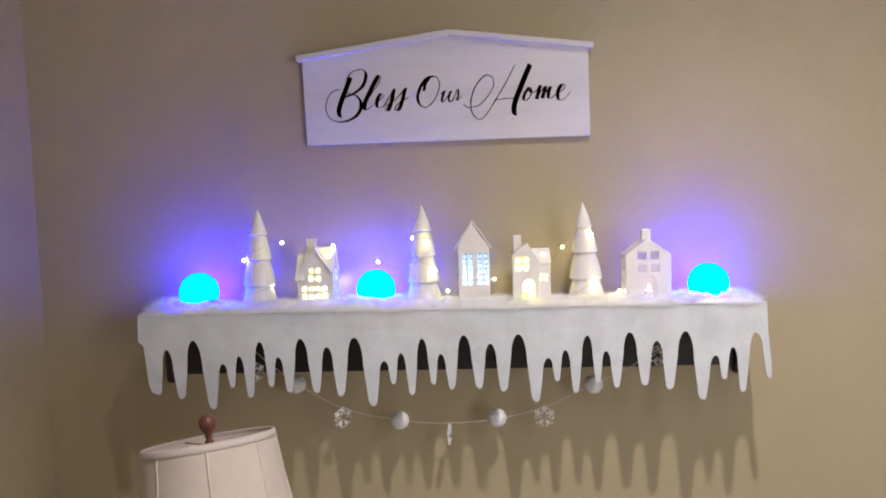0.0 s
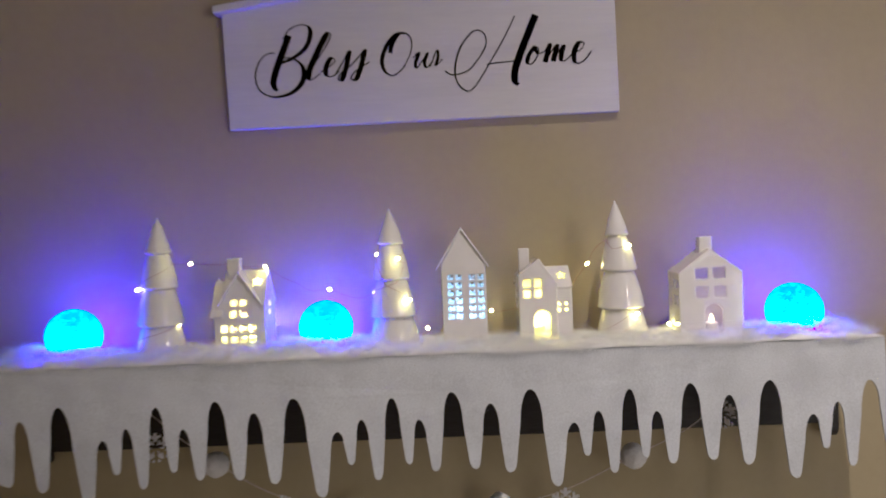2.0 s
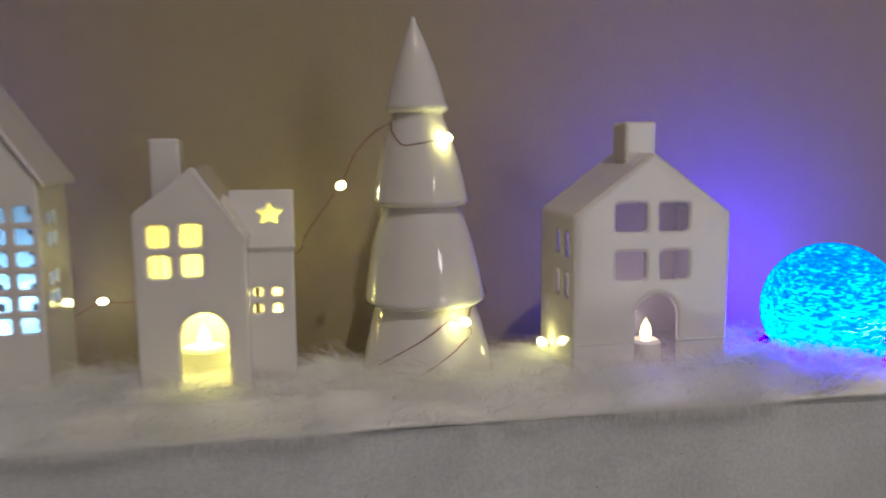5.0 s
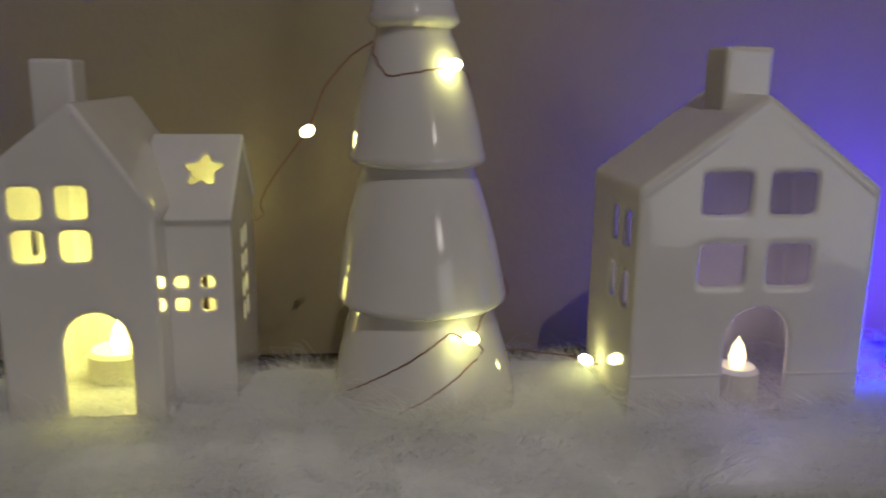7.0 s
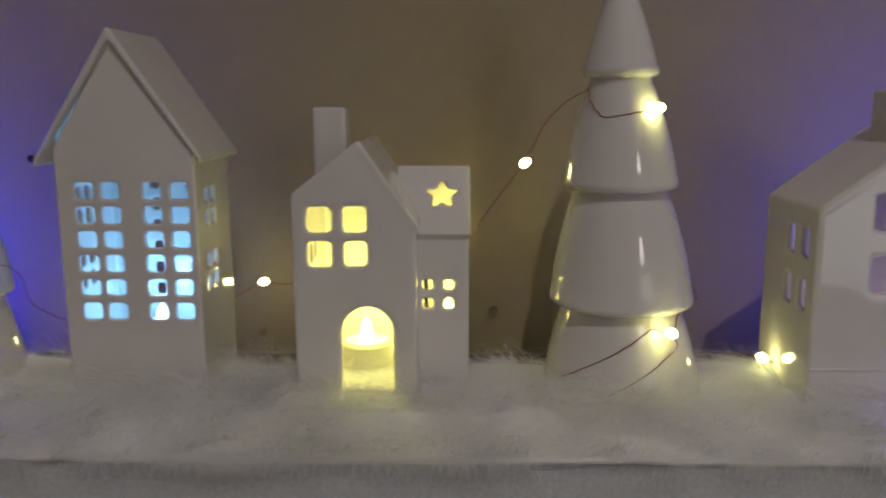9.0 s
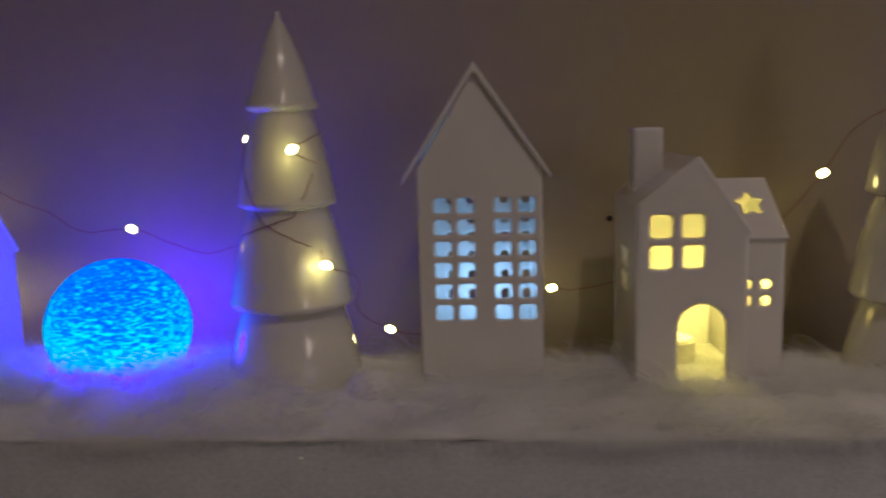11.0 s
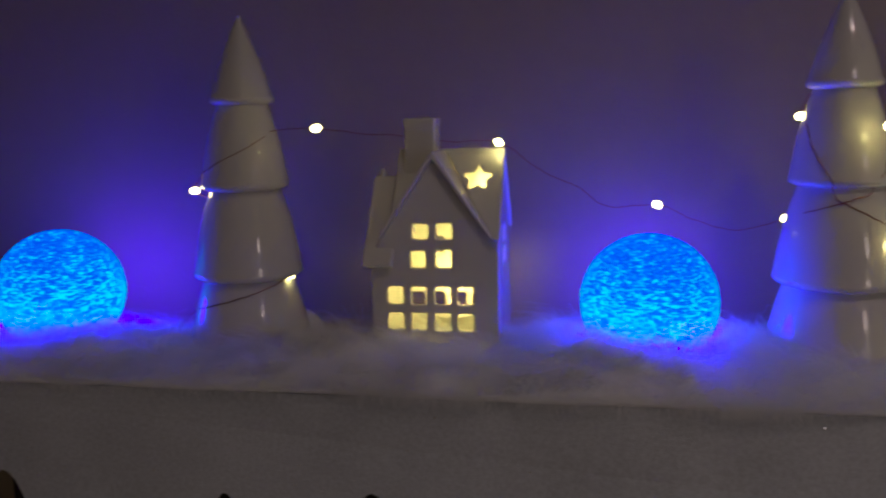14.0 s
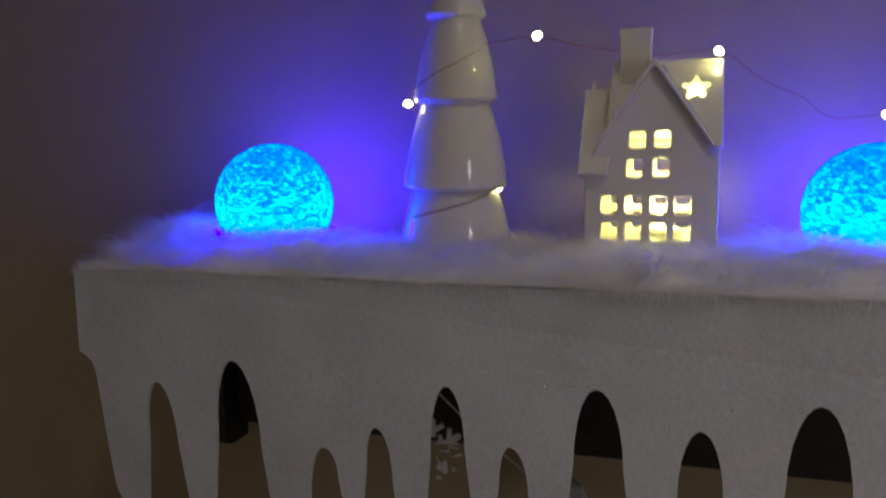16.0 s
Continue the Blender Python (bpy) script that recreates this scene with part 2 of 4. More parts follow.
def lathe(bm, profile, axis, steps=48):
    """A turned body: profile of (radius, z) about the upright axis (x, y)."""
    rings = []
    for r, z in profile:
        if r < 1e-6:
            rings.append([bm.verts.new((axis[0], axis[1], z))])
        else:
            rings.append([bm.verts.new((axis[0] + r * math.cos(2 * math.pi * k / steps), axis[1] + r * math.sin(2 * math.pi * k / steps), z)) for k in range(steps)])
    for a, b in zip(rings, rings[1:]):
        for k in range(steps):
            j = (k + 1) % steps
            if len(a) == 1 and len(b) == 1:
                continue
            if len(a) == 1:
                bm.faces.new((a[0], b[k], b[j]))
            elif len(b) == 1:
                bm.faces.new((a[k], a[j], b[0]))
            else:
                bm.faces.new((a[k], a[j], b[j], b[k]))


def tube(bm, points, radius, sides=6):
    """A round wire along points."""
    pts = [Vector(p) for p in points]
    rings = []
    for i, p in enumerate(pts):
        d = (pts[min(i + 1, len(pts) - 1)] - pts[max(i - 1, 0)]).normalized()
        a = d.cross(Vector((0.31, 0.2, 0.93))).normalized()
        b = d.cross(a)
        rings.append([bm.verts.new(p + radius * (a * math.cos(2 * math.pi * k / sides) + b * math.sin(2 * math.pi * k / sides))) for k in range(sides)])
    for a, b in zip(rings, rings[1:]):
        for k in range(sides):
            j = (k + 1) % sides
            bm.faces.new((a[k], a[j], b[j], b[k]))
    bm.faces.new(rings[0][::-1])
    bm.faces.new(rings[-1])


def spline(points, n=8):
    """A smooth line through points."""
    p = [Vector(q) for q in points]
    p = [2 * p[0] - p[1]] + p + [2 * p[-1] - p[-2]]
    out = []
    for a, b, c, d in zip(p, p[1:], p[2:], p[3:]):
        for k in range(n):
            s = k / n
            out.append(0.5 * (2 * b + (c - a) * s + (2 * a - 5 * b + 4 * c - d) * s * s + (3 * b - a - 3 * c + d) * s ** 3))
    return out + [p[-2]]


# ---------------------------------------------------------------- room
def slab(name, lo, hi, mat, label, category):
    bm = bmesh.new()
    box(bm, lo, hi)
    return tagged(part(name, bm, mat), label, category, kind="structure")


WEST = -1.115
slab("wall_north", (WEST, 0, 0), (3.6, 0.12, 3.34), PAINT, "beige painted wall with a faint orange-peel texture", "wall")
slab("wall_west", (WEST - 0.12, -4.2, 0), (WEST, 0.12, 3.34), PAINT, "beige painted side wall meeting the mantel wall", "wall")
slab("wall_east", (3.6, -4.2, 0), (3.72, 0.12, 3.34), PLAIN, "plain off-white painted side wall", "wall")
slab("wall_south", (WEST - 0.12, -4.32, 0), (3.72, -4.2, 3.34), PLAIN, "plain off-white painted wall behind the room", "wall")
slab("floor", (WEST - 0.12, -4.32, -0.1), (3.72, 0.12, 0), FLOOR, "unseen plain carpeted floor, kept pale grey to bounce light", "floor")
slab("ceiling", (WEST - 0.12, -4.32, 3.34), (3.72, 0.12, 3.44), CEIL, "plain white ceiling", "ceiling")

# ---------------------------------------------------------------- mantel shelf
shelf = thing("mantel_shelf", (0, 0, 1.385), "dark stained wooden mantel shelf fixed to the beige wall", "shelf")
bm = bmesh.new()
box(bm, (-0.766, -0.20, 1.345), (0.760, -0.0, 1.385))
bevel_all(bm, 0.003)
part("board", bm, DARK, shelf)
bm = bmesh.new()
box(bm, (-0.7465, -0.022, 1.205), (0.7395, -0.0, 1.3445))
bevel_all(bm, 0.002)
part("back_panel", bm, DARK, shelf)
for cx in (-0.756, 0.749):
    bm = bmesh.new()
    front = [(-0.045 + 0.02 * (1 - math.sin(a * math.pi / 12)), 1.183 + 0.02 * (1 - math.cos(a * math.pi / 12))) for a in range(7)]
    panel(bm, [(0.0, 1.3445), (0.0, 1.183)] + front + [(-0.045, 1.3445)], [], facing_side(cx - 0.009), 0.018)
    bevel_all(bm, 0.0015, 1)
    part("corbel", bm, DARK, shelf)

# ---------------------------------------------------------------- felt icicle runner
PERIOD, FIRST = 0.3972, -0.1877
NOTCHES = [(0.073, 1.274), (0.176, 1.293), (0.308, 1.328), (0.419, 1.289), (0.561, 1.334), (0.723, 1.312), (0.893, 1.334)]
DRIPS = [(0.0, 1.163), (0.128, 1.213), (0.239, 1.185), (0.374, 1.214), (0.484, 1.203), (0.654, 1.202), (0.80, 1.189)]


def icicle_edge(x0, x1):
    marks = []
    for k in range(-3, 4):
        for (u, z), (w, q) in zip(DRIPS, NOTCHES):
            marks += [(FIRST + (k + u) * PERIOD, z + 0.004 * math.sin(7 * k + 9 * u), "drip"), (FIRST + (k + w) * PERIOD, q, "notch")]
    marks = sorted(m for m in marks if x0 + 0.018 < m[0] < x1 - 0.012) + [(0.767, 1.216, "drip")]
    line = []
    for (xa, za, ka), (xb, zb, kb) in zip(marks, marks[1:]):
        steps = [0, 0.01, 0.035, 0.075, 0.13, 0.3, 0.45, 0.6, 0.72, 0.82, 0.9, 0.96, 0.99]
        if ka == "notch":
            steps = [0] + [1 - f for f in steps[:0:-1]]
        for f in steps:
            up = f if ka == "drip" else 1 - f
            if up < 0.13:
                g = 0.30 * math.sqrt(max(0.0, 1 - ((0.13 - up) / 0.13) ** 2))
            elif up < 0.6:
                g = 0.30 + 0.22 * (up - 0.13) / 0.47
            else:
                g = 1 - 0.48 * math.sqrt(max(0.0, 1 - ((up - 0.6) / 0.4) ** 2))
            g = g if ka == "drip" else 1 - g
            line.append((xa + (xb - xa) * g, za + (zb - za) * f))
    line.append(marks[-1][:2])
    return line


runner = thing("icicle_mantel_scarf", (0, -0.2, 1.385), "white felt mantel scarf cut into dripping icicles along its front edge", "mantel scarf")
bm = bmesh.new()
edge = icicle_edge(-0.75, 0.762)
outline = [(-0.7595, 1.3984), (-0.7635, 1.332), (-0.758, 1.329), (-0.753, 1.3247), (-0.7503, 1.3165), (-0.749, 1.296), (-0.7473, 1.265), (-0.7437, 1.22), (-0.738, 1.205)] + edge + [(0.7695, 1.220), (0.7680, 1.255), (0.7590, 1.33), (0.7550, 1.3984)]
panel(bm, outline, [], facing_front(-0.2165), 0.0035)
for v in bm.verts:
    v.co.y += 0.0045 * math.sin(v.co.x * 7 + 1) * max(0.0, 1.39 - v.co.z) / 0.2 + 0.05 * max(0.0, 1.40 - v.co.z) * 0.6
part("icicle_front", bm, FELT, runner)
bm = bmesh.new()
box(bm, (-0.748, -0.2125, 1.3852), (0.750, -0.046, 1.388))
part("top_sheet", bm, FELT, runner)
rng = random.Random(12)
bm = bmesh.new()
for k in range(150):
    gx, gz = rng.uniform(-0.745, 0.745), rng.uniform(1.30, 1.393)
    gy = -0.2175 + 0.0045 * math.sin(gx * 7 + 1) * (1.39 - gz) / 0.2 + 0.03 * (1.40 - gz)
    tip = Matrix.Translation((gx, gy, gz)) @ Euler((rng.uniform(0.9, 1.9), 0, rng.uniform(-0.5, 0.5))).to_matrix().to_4x4()
    bmesh.ops.create_circle(bm, cap_ends=True, segments=6, radius=rng.uniform(0.0003, 0.0007), matrix=tip)
tagged(part("glitter", bm, GLITTER, runner, "tiny silvery glitter flakes"), kind="stuff")

# ---------------------------------------------------------------- wall sign
SIGN_Y = -0.017
sign = thing("wall_sign", (0, 0, 1.95), "white house-shaped wooden wall sign with black script words", "sign")
bm = bmesh.new()
panel(bm, [(-0.366, 1.808), (0.373, 1.8125), (0.3705, 2.036), (0.012, 2.082), (-0.371, 2.027)], [], facing_front(SIGN_Y), 0.0165)
bevel_all(bm, 0.0015, 1)
part("board", bm, SIGNWOOD, sign)


def sloped_strip(a, b, height, y0, y1):
    bm = bmesh.new()
    panel(bm, [a, b, (b[0], b[1] + height), (a[0], a[1] + height)], [], facing_front(y0), y1 - y0)
    bevel_all(bm, 0.002, 1)
    return bm


part("roof_trim", sloped_strip((-0.3835, 2.0240), (0.0115, 2.0780), 0.015, -0.034, -0.0005), SIGNWOOD, sign, "white moulding on the slanting top")
part("roof_trim", sloped_strip((0.0117, 2.0780), (0.3820, 2.0325), 0.015, -0.034, -0.0005), SIGNWOOD, sign, "white moulding on the slanting top")


def swash(points, thin, thick):
    """A pen stroke on the sign, thin at its ends and thick in the middle."""
    pts = spline([(x, SIGN_Y - 0.001, z) for x, z in points], 10)
    bm = bmesh.new()
    rows = []
    for i, p in enumerate(pts):
        d = (pts[min(i + 1, len(pts) - 1)] - pts[max(i - 1, 0)]).normalized()
        w = thin + (thick - thin) * max(0.0, -d.z * 0.9 - d.x * 0.3) ** 1.5
        side = Vector((-d.z, 0, d.x)) * w
        rows.append((bm.verts.new(p - side), bm.verts.new(p + side)))
    for a, b in zip(rows, rows[1:]):
        bm.faces.new((a[0], a[1], b[1], b[0]))
    bmesh.ops.solidify(bm, geom=list(bm.faces), thickness=0.0006)
    return part("pen_stroke", bm, INK, sign)


# Bless
swash([(-0.245, 1.981), (-0.256, 1.955), (-0.269, 1.925), (-0.278, 1.897), (-0.276, 1.884), (-0.271, 1.879)], 0.0022, 0.0066)
swash([(-0.256, 1.975), (-0.242, 1.993), (-0.220, 2.000), (-0.206, 1.994), (-0.205, 1.977), (-0.215, 1.956), (-0.238, 1.939), (-0.262, 1.930)], 0.0011, 0.0046)
swash([(-0.261, 1.940), (-0.238, 1.937), (-0.221, 1.920), (-0.223, 1.894), (-0.244, 1.874), (-0.276, 1.867), (-0.302, 1.878), (-0.312, 1.903), (-0.305, 1.931), (-0.290, 1.947), (-0.274, 1.950)], 0.0011, 0.0050)
swash([(-0.211, 1.912), (-0.193, 1.934), (-0.173, 1.962), (-0.166, 1.978), (-0.172, 1.981), (-0.184, 1.963), (-0.199, 1.935), (-0.210, 1.911), (-0.208, 1.896), (-0.189, 1.907)], 0.0011, 0.0062)
swash([(-0.187, 1.910), (-0.169, 1.921), (-0.160, 1.930), (-0.167, 1.935), (-0.177, 1.920), (-0.177, 1.903), (-0.164, 1.902), (-0.152, 1.911)], 0.0011, 0.0050)
swash([(-0.159, 1.906), (-0.144, 1.929), (-0.133, 1.947), (-0.135, 1.933), (-0.142, 1.908), (-0.149, 1.894), (-0.155, 1.896), (-0.148, 1.908), (-0.130, 1.920)], 0.0013, 0.0050)
swash([(-0.130, 1.920), (-0.115, 1.935), (-0.103, 1.948), (-0.106, 1.935), (-0.114, 1.909), (-0.122, 1.894), (-0.131, 1.895), (-0.123, 1.908), (-0.095, 1.925)], 0.0013, 0.0050)
# Our
swash([(-0.026, 1.975), (-0.043, 1.974), (-0.061, 1.954), (-0.071, 1.927), (-0.066, 1.906), (-0.050, 1.898), (-0.032, 1.911), (-0.017, 1.938), (-0.014, 1.962), (-0.023, 1.975), (-0.037, 1.975), (-0.050, 1.958), (-0.055, 1.940)], 0.0011, 0.0042)
swash([(-0.013, 1.929), (-0.001, 1.938), (-0.008, 1.919), (-0.006, 1.910), (0.006, 1.924), (0.015, 1.937), (0.009, 1.920), (0.013, 1.910), (0.024, 1.920)], 0.0011, 0.0032)
swash([(0.019, 1.911), (0.033, 1.941), (0.035, 1.928), (0.030, 1.913), (0.043, 1.924)], 0.0011, 0.0026)
# Home
swash([(0.047, 1.902), (0.061, 1.894), (0.089, 1.900), (0.111, 1.922), (0.126, 1.948), (0.122, 1.970), (0.104, 1.974), (0.081, 1.950), (0.068, 1.918), (0.067, 1.887), (0.079, 1.867), (0.095, 1.864), (0.114, 1.886), (0.133, 1.915), (0.159, 1.956), (0.182, 1.999)], 0.0011, 0.0016)
swash([(0.126, 1.911), (0.147, 1.913), (0.178, 1.915)], 0.0011, 0.0020)
swash([(0.221, 1.999), (0.208, 1.970), (0.191, 1.931), (0.179, 1.898), (0.178, 1.878), (0.184, 1.870)], 0.0024, 0.0072)
swash([(0.218, 1.940), (0.206, 1.925), (0.203, 1.910), (0.212, 1.909), (0.223, 1.924), (0.224, 1.936), (0.218, 1.939), (0.223, 1.927), (0.236, 1.930)], 0.0011, 0.0042)
swash([(0.236, 1.930), (0.246, 1.944), (0.236, 1.910)], 0.0012, 0.0048)
swash([(0.239, 1.916), (0.259, 1.942), (0.251, 1.911)], 0.0012, 0.0050)
swash([(0.253, 1.916), (0.271, 1.940), (0.267, 1.924), (0.267, 1.912), (0.275, 1.912), (0.286, 1.922)], 0.0012, 0.0048)
swash([(0.286, 1.922), (0.305, 1.932), (0.310, 1.943), (0.300, 1.943), (0.291, 1.926), (0.293, 1.907), (0.308, 1.909), (0.324, 1.927)], 0.0011, 0.0050)


# ---------------------------------------------------------------- snow blanket
def snow_height(x, y):
    """Deep tufts along the front, thin towards the wall, and pressed down under the globes."""
    depth = (y + 0.2155) / 0.1685
    n = noise.noise((x * 21, y * 26, 0.3)) * 0.0078 + noise.noise((x * 60, y * 60, 5.1)) * 0.0034 + noise.noise((x * 6, y * 9, 2.0)) * 0.0045
    edge = min(1.0, max(0.0, depth) * 7)
    back = min(1.0, max(0.0, (-0.047 - y) / 0.065))
    ends = min(1.0, max(0.0, (0.752 - abs(x)) * 25))
    z = 1.3885 + 0.0115 * min(1.0, back * 2.0) ** 0.7 + (0.0050 + n) * (edge * ends * back) ** 0.6
    for bx, by, up in BALLS:
        d = math.hypot(x - bx, y - by)
        if d > BALL_R:
            z += (0.0085 + up) / (1 + ((d - BALL_R) / 0.040) ** 4) * (1.0 if y < by else 0.35)
        else:
            z = min(z, DECK + up + BALL_R - math.sqrt(BALL_R ** 2 - d * d) - 0.0008)
    z += 0.009 * math.exp(-((x + 0.715) / 0.028) ** 2 - ((y + 0.12) / 0.05) ** 2)
    return max(z, DECK + 0.0004)


bm = bmesh.new()
NX, NY = 420, 54
def snow_point(i, j):
    """A point of the blanket; its front edge stands a little over the scarf."""
    x, y = -0.752 + 1.504 * i / NX, -0.2155 + 0.1685 * j / NY
    if j > 0:
        return x, y, snow_height(x, y)
    out = -0.2192 + 0.0016 * noise.noise((x * 9, 3.0, 0.0)) + 0.0006 * noise.noise((x * 70, 8.0, 0.0))
    sag = 0.0012 * noise.noise((x * 14, 5.0, 0.0)) + 0.0005 * noise.noise((x * 90, 6.0, 0.0))
    return [(x, out, 1.4022 + sag), (x, out + 0.0006, 1.3996 + sag), (x, -0.2125, 1.3990)][-j]


grid = [[bm.verts.new(snow_point(i, j - 2)) for j in range(NY + 3)] for i in range(NX + 1)]
for i in range(NX):
    for j in range(NY + 2):
        bm.faces.new((grid[i][j], grid[i + 1][j], grid[i + 1][j + 1], grid[i][j + 1]))
snow = part("snow_blanket", bm, SNOW, smooth=True)
tagged(snow, "fluffy white artificial snow blanket lying on the mantel scarf", "artificial snow", kind="stuff")


def clear_of_globes(x, y):
    return all(math.hypot(x - bx, y - by) > BALL_R + 0.003 for bx, by, up in BALLS)


def fibres(name, count, tufts, reach=1.0):
    """Loose curled fibres on the blanket: spread evenly, or gathered into that many tufts."""
    rng = np.random.default_rng(4 + tufts)
    verts, faces = [], []
    heads = [(rng.uniform(-0.745, 0.745), -0.217 + 0.13 * rng.uniform(0, 1) ** 1.2, rng.uniform(0.6, 1.3) * reach) for k in range(tufts)]
    for k in range(count):
        if tufts:
            hx, hy, size = heads[k % tufts]
            a = rng.uniform(0, 2 * math.pi)
            far = rng.uniform(0, 0.008) * size
            x, y = hx + far * math.cos(a), hy + far * math.sin(a)
            a += rng.uniform(-1.3, 1.3)
            length, lift = rng.uniform(0.010, 0.022) * size, rng.uniform(0.15, 0.6)
        else:
            x, y, a = rng.uniform(-0.752, 0.752), rng.uniform(-0.2165, -0.066), rng.uniform(0, 2 * math.pi)
            length, lift = rng.uniform(0.008, 0.028), rng.uniform(0.0, 0.42) ** 1.3
        y = min(max(y, -0.2165), -0.062)
        if not clear_of_globes(x, y):
            continue
        width, bend = rng.uniform(0.00008, 0.00016), rng.uniform(-0.9, 0.9)
        dx, dy, z = math.cos(a), math.sin(a), snow_height(x, y) - 0.001
        start = len(verts)
        for s in (0.0, 0.35, 0.7, 1.0):
            px, py = x + length * s * (dx - dy * bend * s), y + length * s * (dy + dx * bend * s)
            py = max(-0.2235, min(-0.012, py))
            px = max(-0.757, min(0.757, px))
            pz = z + lift * length * math.sin(s * 2.0)
            w = width * (1 - 0.8 * s)
            verts += [(px - dy * w, py + dx * w, pz), (px + dy * w, py - dx * w, pz + w)]
        for s in range(3):
            o = start + 2 * s
            faces.append((o, o + 1, o + 3, o + 2))
    me = bpy.data.meshes.new(name)
    me.from_pydata(verts, [], faces)
    me.materials.append(FIBRE)
    ob = new(name, me)
    ob.parent = snow
    ob["kind"] = "stuff"
    return ob


def fringe(name, count):
    """Short fibres that hang over the front edge of the scarf, in uneven bunches."""
    rng = np.random.default_rng(31)
    verts, faces = [], []
    while len(faces) < 3 * count:
        x = rng.uniform(-0.752, 0.752)
        if noise.noise((x * 11, 2.0, 7.0)) + 0.5 * noise.noise((x * 45, 4.0, 7.0)) < rng.uniform(-0.25, 0.75):
            continue
        y, z = rng.uniform(-0.2205, -0.214), rng.uniform(1.4005, 1.4050)
        length, swing, out = rng.uniform(0.004, 0.012), rng.uniform(-0.8, 0.8), rng.uniform(0.1, 0.5)
        width, start = rng.uniform(0.00008, 0.00016), len(verts)
        for s in (0.0, 0.35, 0.7, 1.0):
            px, py = x + length * s * swing, max(-0.2245, y - length * out * math.sin(s * 1.8) - 0.002 * s)
            pz = z + length * (0.35 * math.sin(s * 2.4) - 0.95 * s * s)
            w = width * (1 - 0.7 * s)
            verts += [(px - w, py, pz), (px + w, py, pz)]
        faces += [(start + 2 * k, start + 2 * k + 1, start + 2 * k + 3, start + 2 * k + 2) for k in range(3)]
    me = bpy.data.meshes.new(name)
    me.from_pydata(verts, [], faces)
    me.materials.append(FIBRE)
    ob = new(name, me)
    ob.parent = snow
    ob["kind"] = "stuff"
    return ob


fringe("snow_fringe", 11000)
fibres("snow_fibres", 42000, 0)
fibres("snow_tufts", 66000, 700)
fibres("snow_fluff", 60000, 420, 1.35)

# ---------------------------------------------------------------- light globes
bm = bmesh.new()
bmesh.ops.create_uvsphere(bm, u_segments=64, v_segments=40, radius=BALL_R)
me = bpy.data.meshes.new("globe")
bm.to_mesh(me)
bm.free()
me.materials.append(GLOBE)
me.polygons.foreach_set("use_smooth", [True] * len(me.polygons))
for bx, by, up in BALLS:
    globe = thing("light_globe", (bx, by, DECK), "crackled glass globe glowing bright blue in artificial snow", "light globe", "blue light globes")
    g = new("glass_ball", me)
    g.parent, g.location = globe, (0, 0, BALL_R + up)
    g.rotation_euler = (0, 0, bx * 9)
    # Unseen dark base, added to block lamp-lit ground showing through the glass.
    bm = bmesh.new()
    lathe(bm, [(0, DECK), (0.030, DECK), (0.030, DECK + 0.004 + up), (0.026, DECK + 0.0095 + up), (0, DECK + 0.0105 + up)], (bx, by), 32)
    part("dark_base", bm, DARK, globe, "unseen black base in the foot of the globe")

# ---------------------------------------------------------------- ceramic trees
TIERS = [(1.644, 0.0015, 1.584, 0.0235), (1.580, 0.0195, 1.5215, 0.0325), (1.5165, 0.0275, 1.4555, 0.0410), (1.4495, 0.0350, DECK, 0.0475)]
SLIM = [(1.641, 0.0015, 1.583, 0.0208), (1.579, 0.0175, 1.5215, 0.0320), (1.5165, 0.0270, 1.4555, 0.0410), (1.4495, 0.0350, DECK, 0.0475)]
# each tree: its foot, how far it leans to the side and back for each metre of height, its tiers
TREES = [(-0.486, -0.106, 0.017, 0.0, TIERS), (-0.063, -0.109, -0.006, 0.022, TIERS), (0.3460, -0.115, -0.033, 0.0, SLIM)]


def tree_radius(tiers, z):
    for top, r0, bottom, r1 in tiers:
        if z >= bottom:
            return r0 + (r1 - r0) * (top - min(z, top)) / (top - bottom)
    return tiers[-1][3]


def ceramic_tree(x, y, side, back, tiers):
    tree = thing("ceramic_tree", (x, y, DECK), "glossy white ceramic fir tree with four stacked tiers", "ceramic tree", "ceramic trees")
    for k, (top, r0, bottom, r1) in enumerate(tiers):
        bm = bmesh.new()
        lip = 0.0032
        prof = [(0.0, top + 0.0025 if k == 0 else top + 0.006)]
        if k == 0:
            prof += [(0.0014, top + 0.0015), (0.0024, top - 0.003)]
        else:
            prof += [(r0 * 0.9, top + 0.006), (r0 * 0.985, top + 0.001), (r0 * 1.01, top - 0.002)]
        prof += [(r0 + (r1 - r0) * s + 0.0017 * math.sin(math.pi * s), top + (bottom - top) * s) for s in (0.1, 0.2, 0.3, 0.4, 0.5, 0.6, 0.7, 0.8, 0.93)]
        if k < 3:
            prof += [(r1, bottom + 0.0025), (r1 + 0.0002, bottom), (r1 - 0.0015, bottom - lip * 0.6), (r1 - 0.005, bottom - lip), (r1 * 0.55, bottom - lip), (0.0, bottom - lip)]
        else:
            prof += [(r1, bottom + 0.002), (r1 - 0.002, bottom), (0.0, bottom)]
        lathe(bm, prof, (x, y), 64)
        for v in bm.verts:
            v.co.x += side * (v.co.z - DECK)
            v.co.y += back * (v.co.z - DECK)
        part("tier", bm, CERAMIC, tree, smooth=True)
    return tree


for row in TREES:
    ceramic_tree(*row)


# ---------------------------------------------------------------- ceramic houses
def house_part(name, house, bm, rounds=5):
    return fused(part(name, bm, CERAMIC, house, smooth=True), rounds=rounds)


W = 0.0038  # wall of the castings


